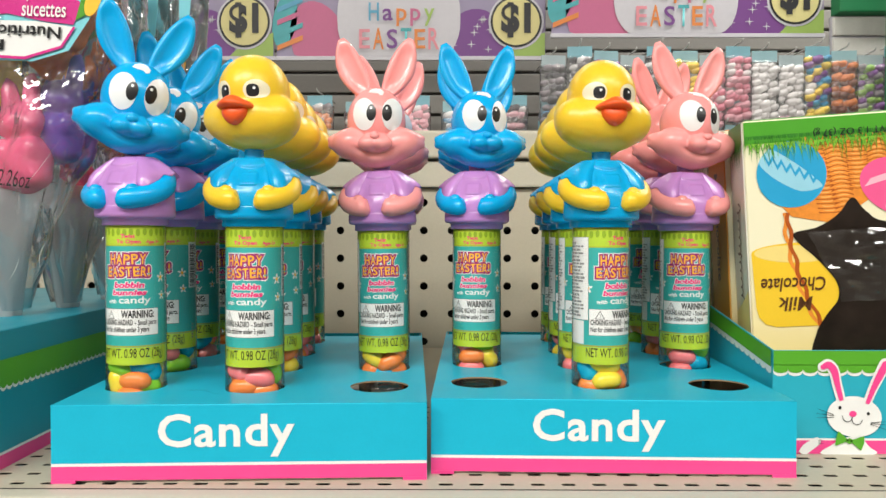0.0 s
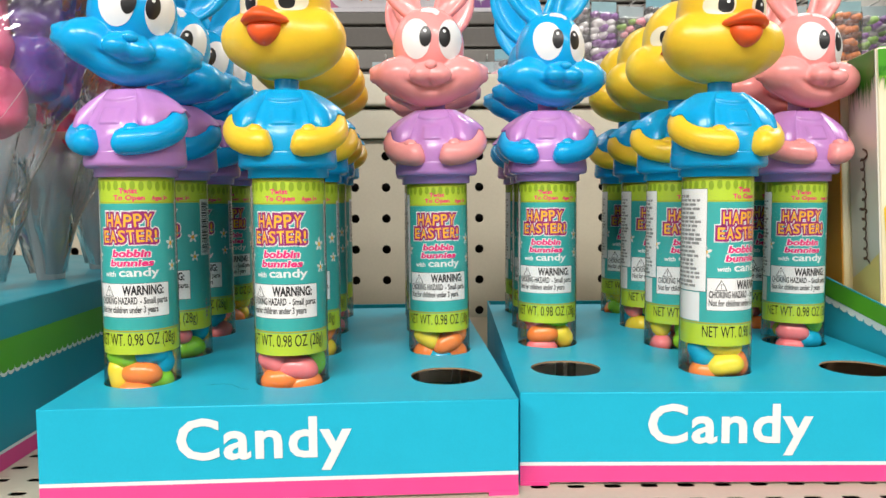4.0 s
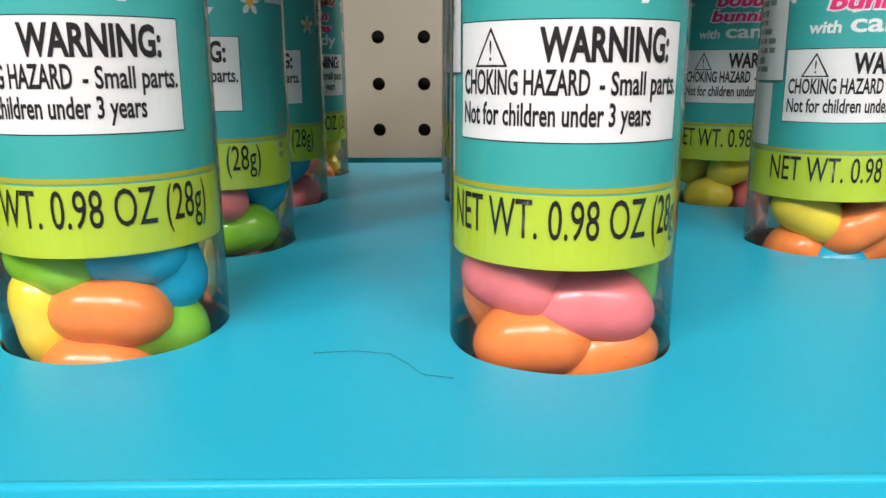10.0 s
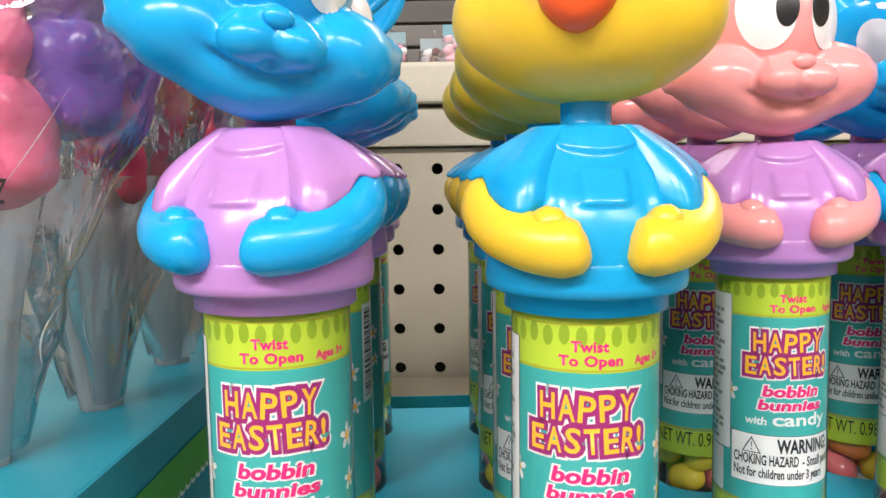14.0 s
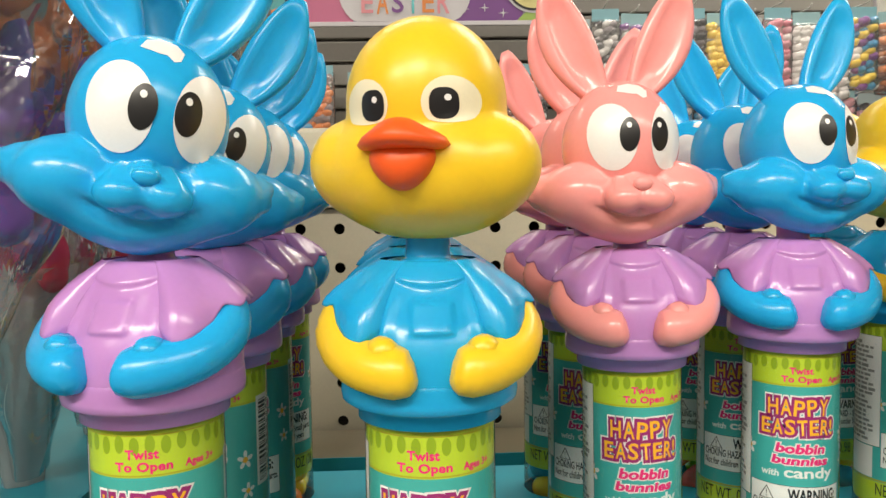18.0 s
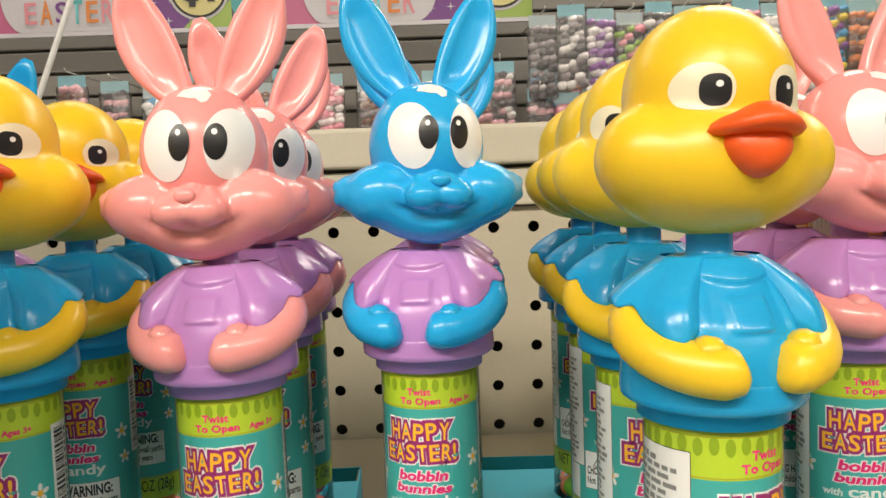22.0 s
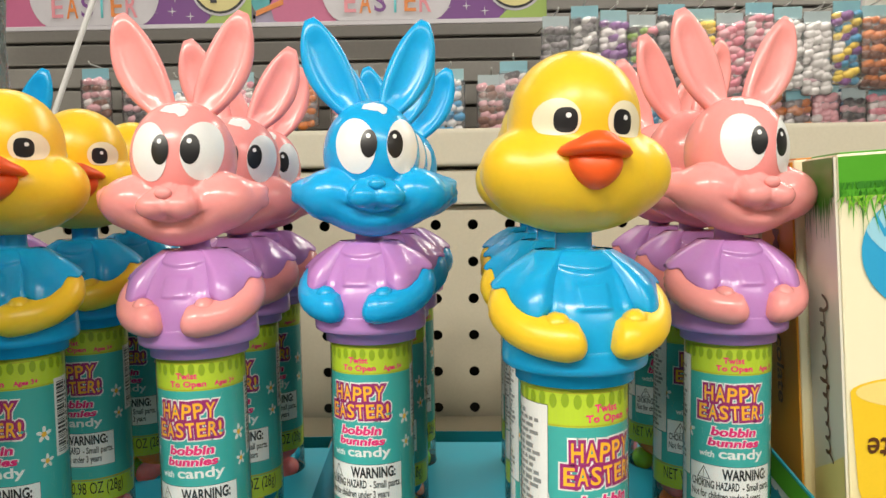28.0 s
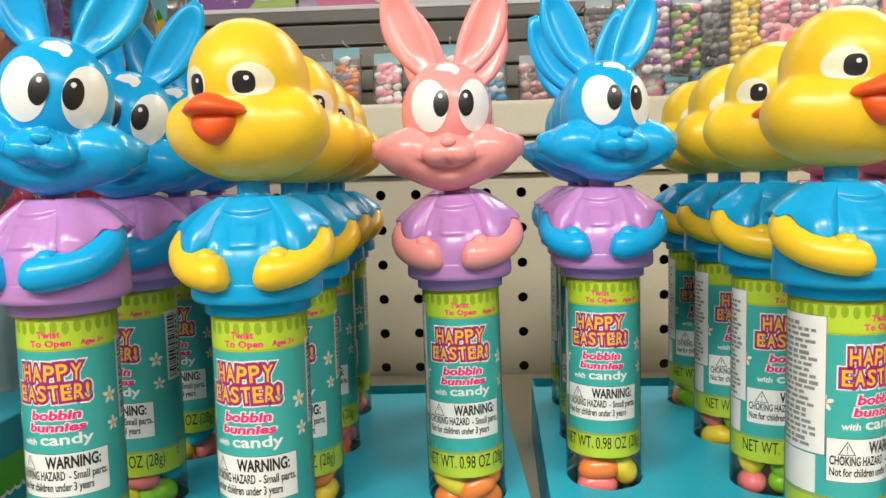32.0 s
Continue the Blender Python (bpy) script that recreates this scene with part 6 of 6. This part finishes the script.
HEADER = [paper("bag_header_%d" % i, c, rough=0.35) for i, c in enumerate(((0.25, 0.52, 0.62), (0.34, 0.56, 0.62), (0.46, 0.56, 0.60)))]
FAR_FILM = clear_film("hazy_bag_film", (0.92, 0.92, 0.93), gloss=0.2, rough=0.2, wrinkle=1.0, wrinkle_scale=30, milky=0.15)
HOOK = surface("hook_metal", (0.62, 0.62, 0.60), rough=0.4)


def hanging_bag(x, z, y, colours, seed, h=0.20, w=0.075, lump=0.019):
    rnd = random.Random(seed)
    bag = tagged(new("sweets_bag"), "hanging clear bag of %s sweets with a header" % " and ".join(list(dict.fromkeys(colours))[:2]), "sweets bag", "sweets bags on the display wall")
    bag.matrix_basis = pose(x, y, z, 0, 0, rnd.uniform(-6, 6))
    part("header_card", box_bm(-w / 2, w / 2, -0.002, 0.002, -0.036, 0.0, 0.001), HEADER[seed % 3], bag, "printed header card")
    verts, faces = {}, {}
    rows = int((h - 0.03) / (lump * 0.95))
    b = Blob([((0, 0, 0), (1.15, 0.8, 0.8)), ((0.5, 0, 0.3), (0.7, 0.8, 0.7))]).mesh(10, 7)
    lump = lump * 0.72
    for j in range(rows):
        for i in range(3):
            c = colours[(j + (i if len(colours) > 2 else 0)) % len(colours)] if rnd.random() < 0.85 else rnd.choice(colours + ("white",))
            px, pz = (i - 1) * lump * 1.55 + rnd.uniform(-0.007, 0.007), -0.045 - j * lump * 1.32 + rnd.uniform(-0.006, 0.006)
            vv, ff = verts.setdefault(c, []), faces.setdefault(c, [])
            base = len(vv)
            s = lump * rnd.uniform(0.75, 1.15)
            vv += [(px + p[0] * s, p[1] * s, pz + p[2] * s) for p in b[0]]
            ff += [tuple(q + base for q in t) for t in b[1]]
    for c in verts:
        tagged(link_mesh("sweet_filling", verts[c], faces[c], BAG_COLS[c], bag, "", True), kind="stuff")
    part("film", box_bm(-w / 2 - 0.004, w / 2 + 0.004, -lump, lump, -h, -0.03, 0.012, 2), FAR_FILM, bag, "", True).visible_shadow = False
    v2, f2 = sweep([(0, 0.30, 0.012), (0, 0.12, 0.010), (0, -0.03, 0.008), (0, -0.04, 0.016)], [0.0025] * 4, 6)
    link_mesh("hook", v2, f2, HOOK, bag, "", True)
    return bag


RIGHT = [("grey", "dark"), ("dark", "white", "grey"), ("purple", "white"), ("dark", "green", "pink"), ("dark", "grey"), ("yellow",), ("pink", "rose"), ("pink", "rose"), ("white",), ("white",),
         ("yellow", "purple", "blue"), ("orange", "brown"), ("grey", "green", "purple"), ("purple", "pink", "blue"), ("orange", "yellow")]
for i, cols in enumerate(RIGHT):
    hanging_bag(0.34 + i * 0.0835, 0.694 + 0.014 * ((i * 5) % 3 - 1), 2.43, cols, 20 + i, 0.24, 0.078, 0.021)
LOW = [("rose", "brown"), ("dark", "rose"), ("blue", "white"), ("orange", "rose"), ("pink", "white"), ("brown", "blue"), ("grey", "orange"), ("pink", "white"), ("brown", "grey"), ("rose",), ("white", "blue")]
for i in range(22):
    hanging_bag(-1.05 + i * 0.108 + 0.02 * ((i * 7) % 3 - 1), 0.575 - 0.02 * (i % 3), 2.55, LOW[i % len(LOW)], 60 + i, 0.19 + 0.02 * (i % 2), 0.085, 0.021)
for i in range(16):
    hanging_bag(0.33 + i * 0.08, 0.475 - 0.012 * (i % 2), 2.45, LOW[(i * 3 + 1) % len(LOW)], 90 + i, 0.16, 0.07, 0.02)

GREEN_POST = surface("green_post_paint", (0.01, 0.20, 0.07), rough=0.45)
tagged(part("display_post", box_bm(1.36, 1.45, 2.30, 2.38, -0.9, 1.99, 0.004), GREEN_POST), "dark green painted display post", "post", kind="structure")
beam = tagged(part("display_beam", box_bm(1.27, 2.2, 2.48, 2.54, 0.832, 0.93, 0.004), GREEN_POST), "dark green painted beam over the display", "beam", kind="structure")
panel = tagged(part("display_panel", box_bm(1.27, 2.2, 2.53, 2.55, 0.66, 0.83, 0.002), SIGN_MATS["white"]), "white slatted panel beside the hanging bags", "panel", kind="structure")
for i in range(2):
    part("slat", box_bm(1.27, 2.2, 2.515, 2.529, 0.700 + 0.066 * i, 0.758 + 0.066 * i, 0.003), surface("white_slat_board", (0.78, 0.76, 0.72), rough=0.5, vary=0.05, grain=90, blotch=3, bump=0.05), panel)
stick = link_mesh("white_pole", *sweep([(-1.083, 1.4, -0.9), (-0.59, 1.4, 0.322), (-0.236, 1.4, 1.2)], [0.0045] * 3, 12), EYE_WHITE, None, "", True)
tagged(stick, "thin white plastic pole leaning behind the shelf unit", "pole")
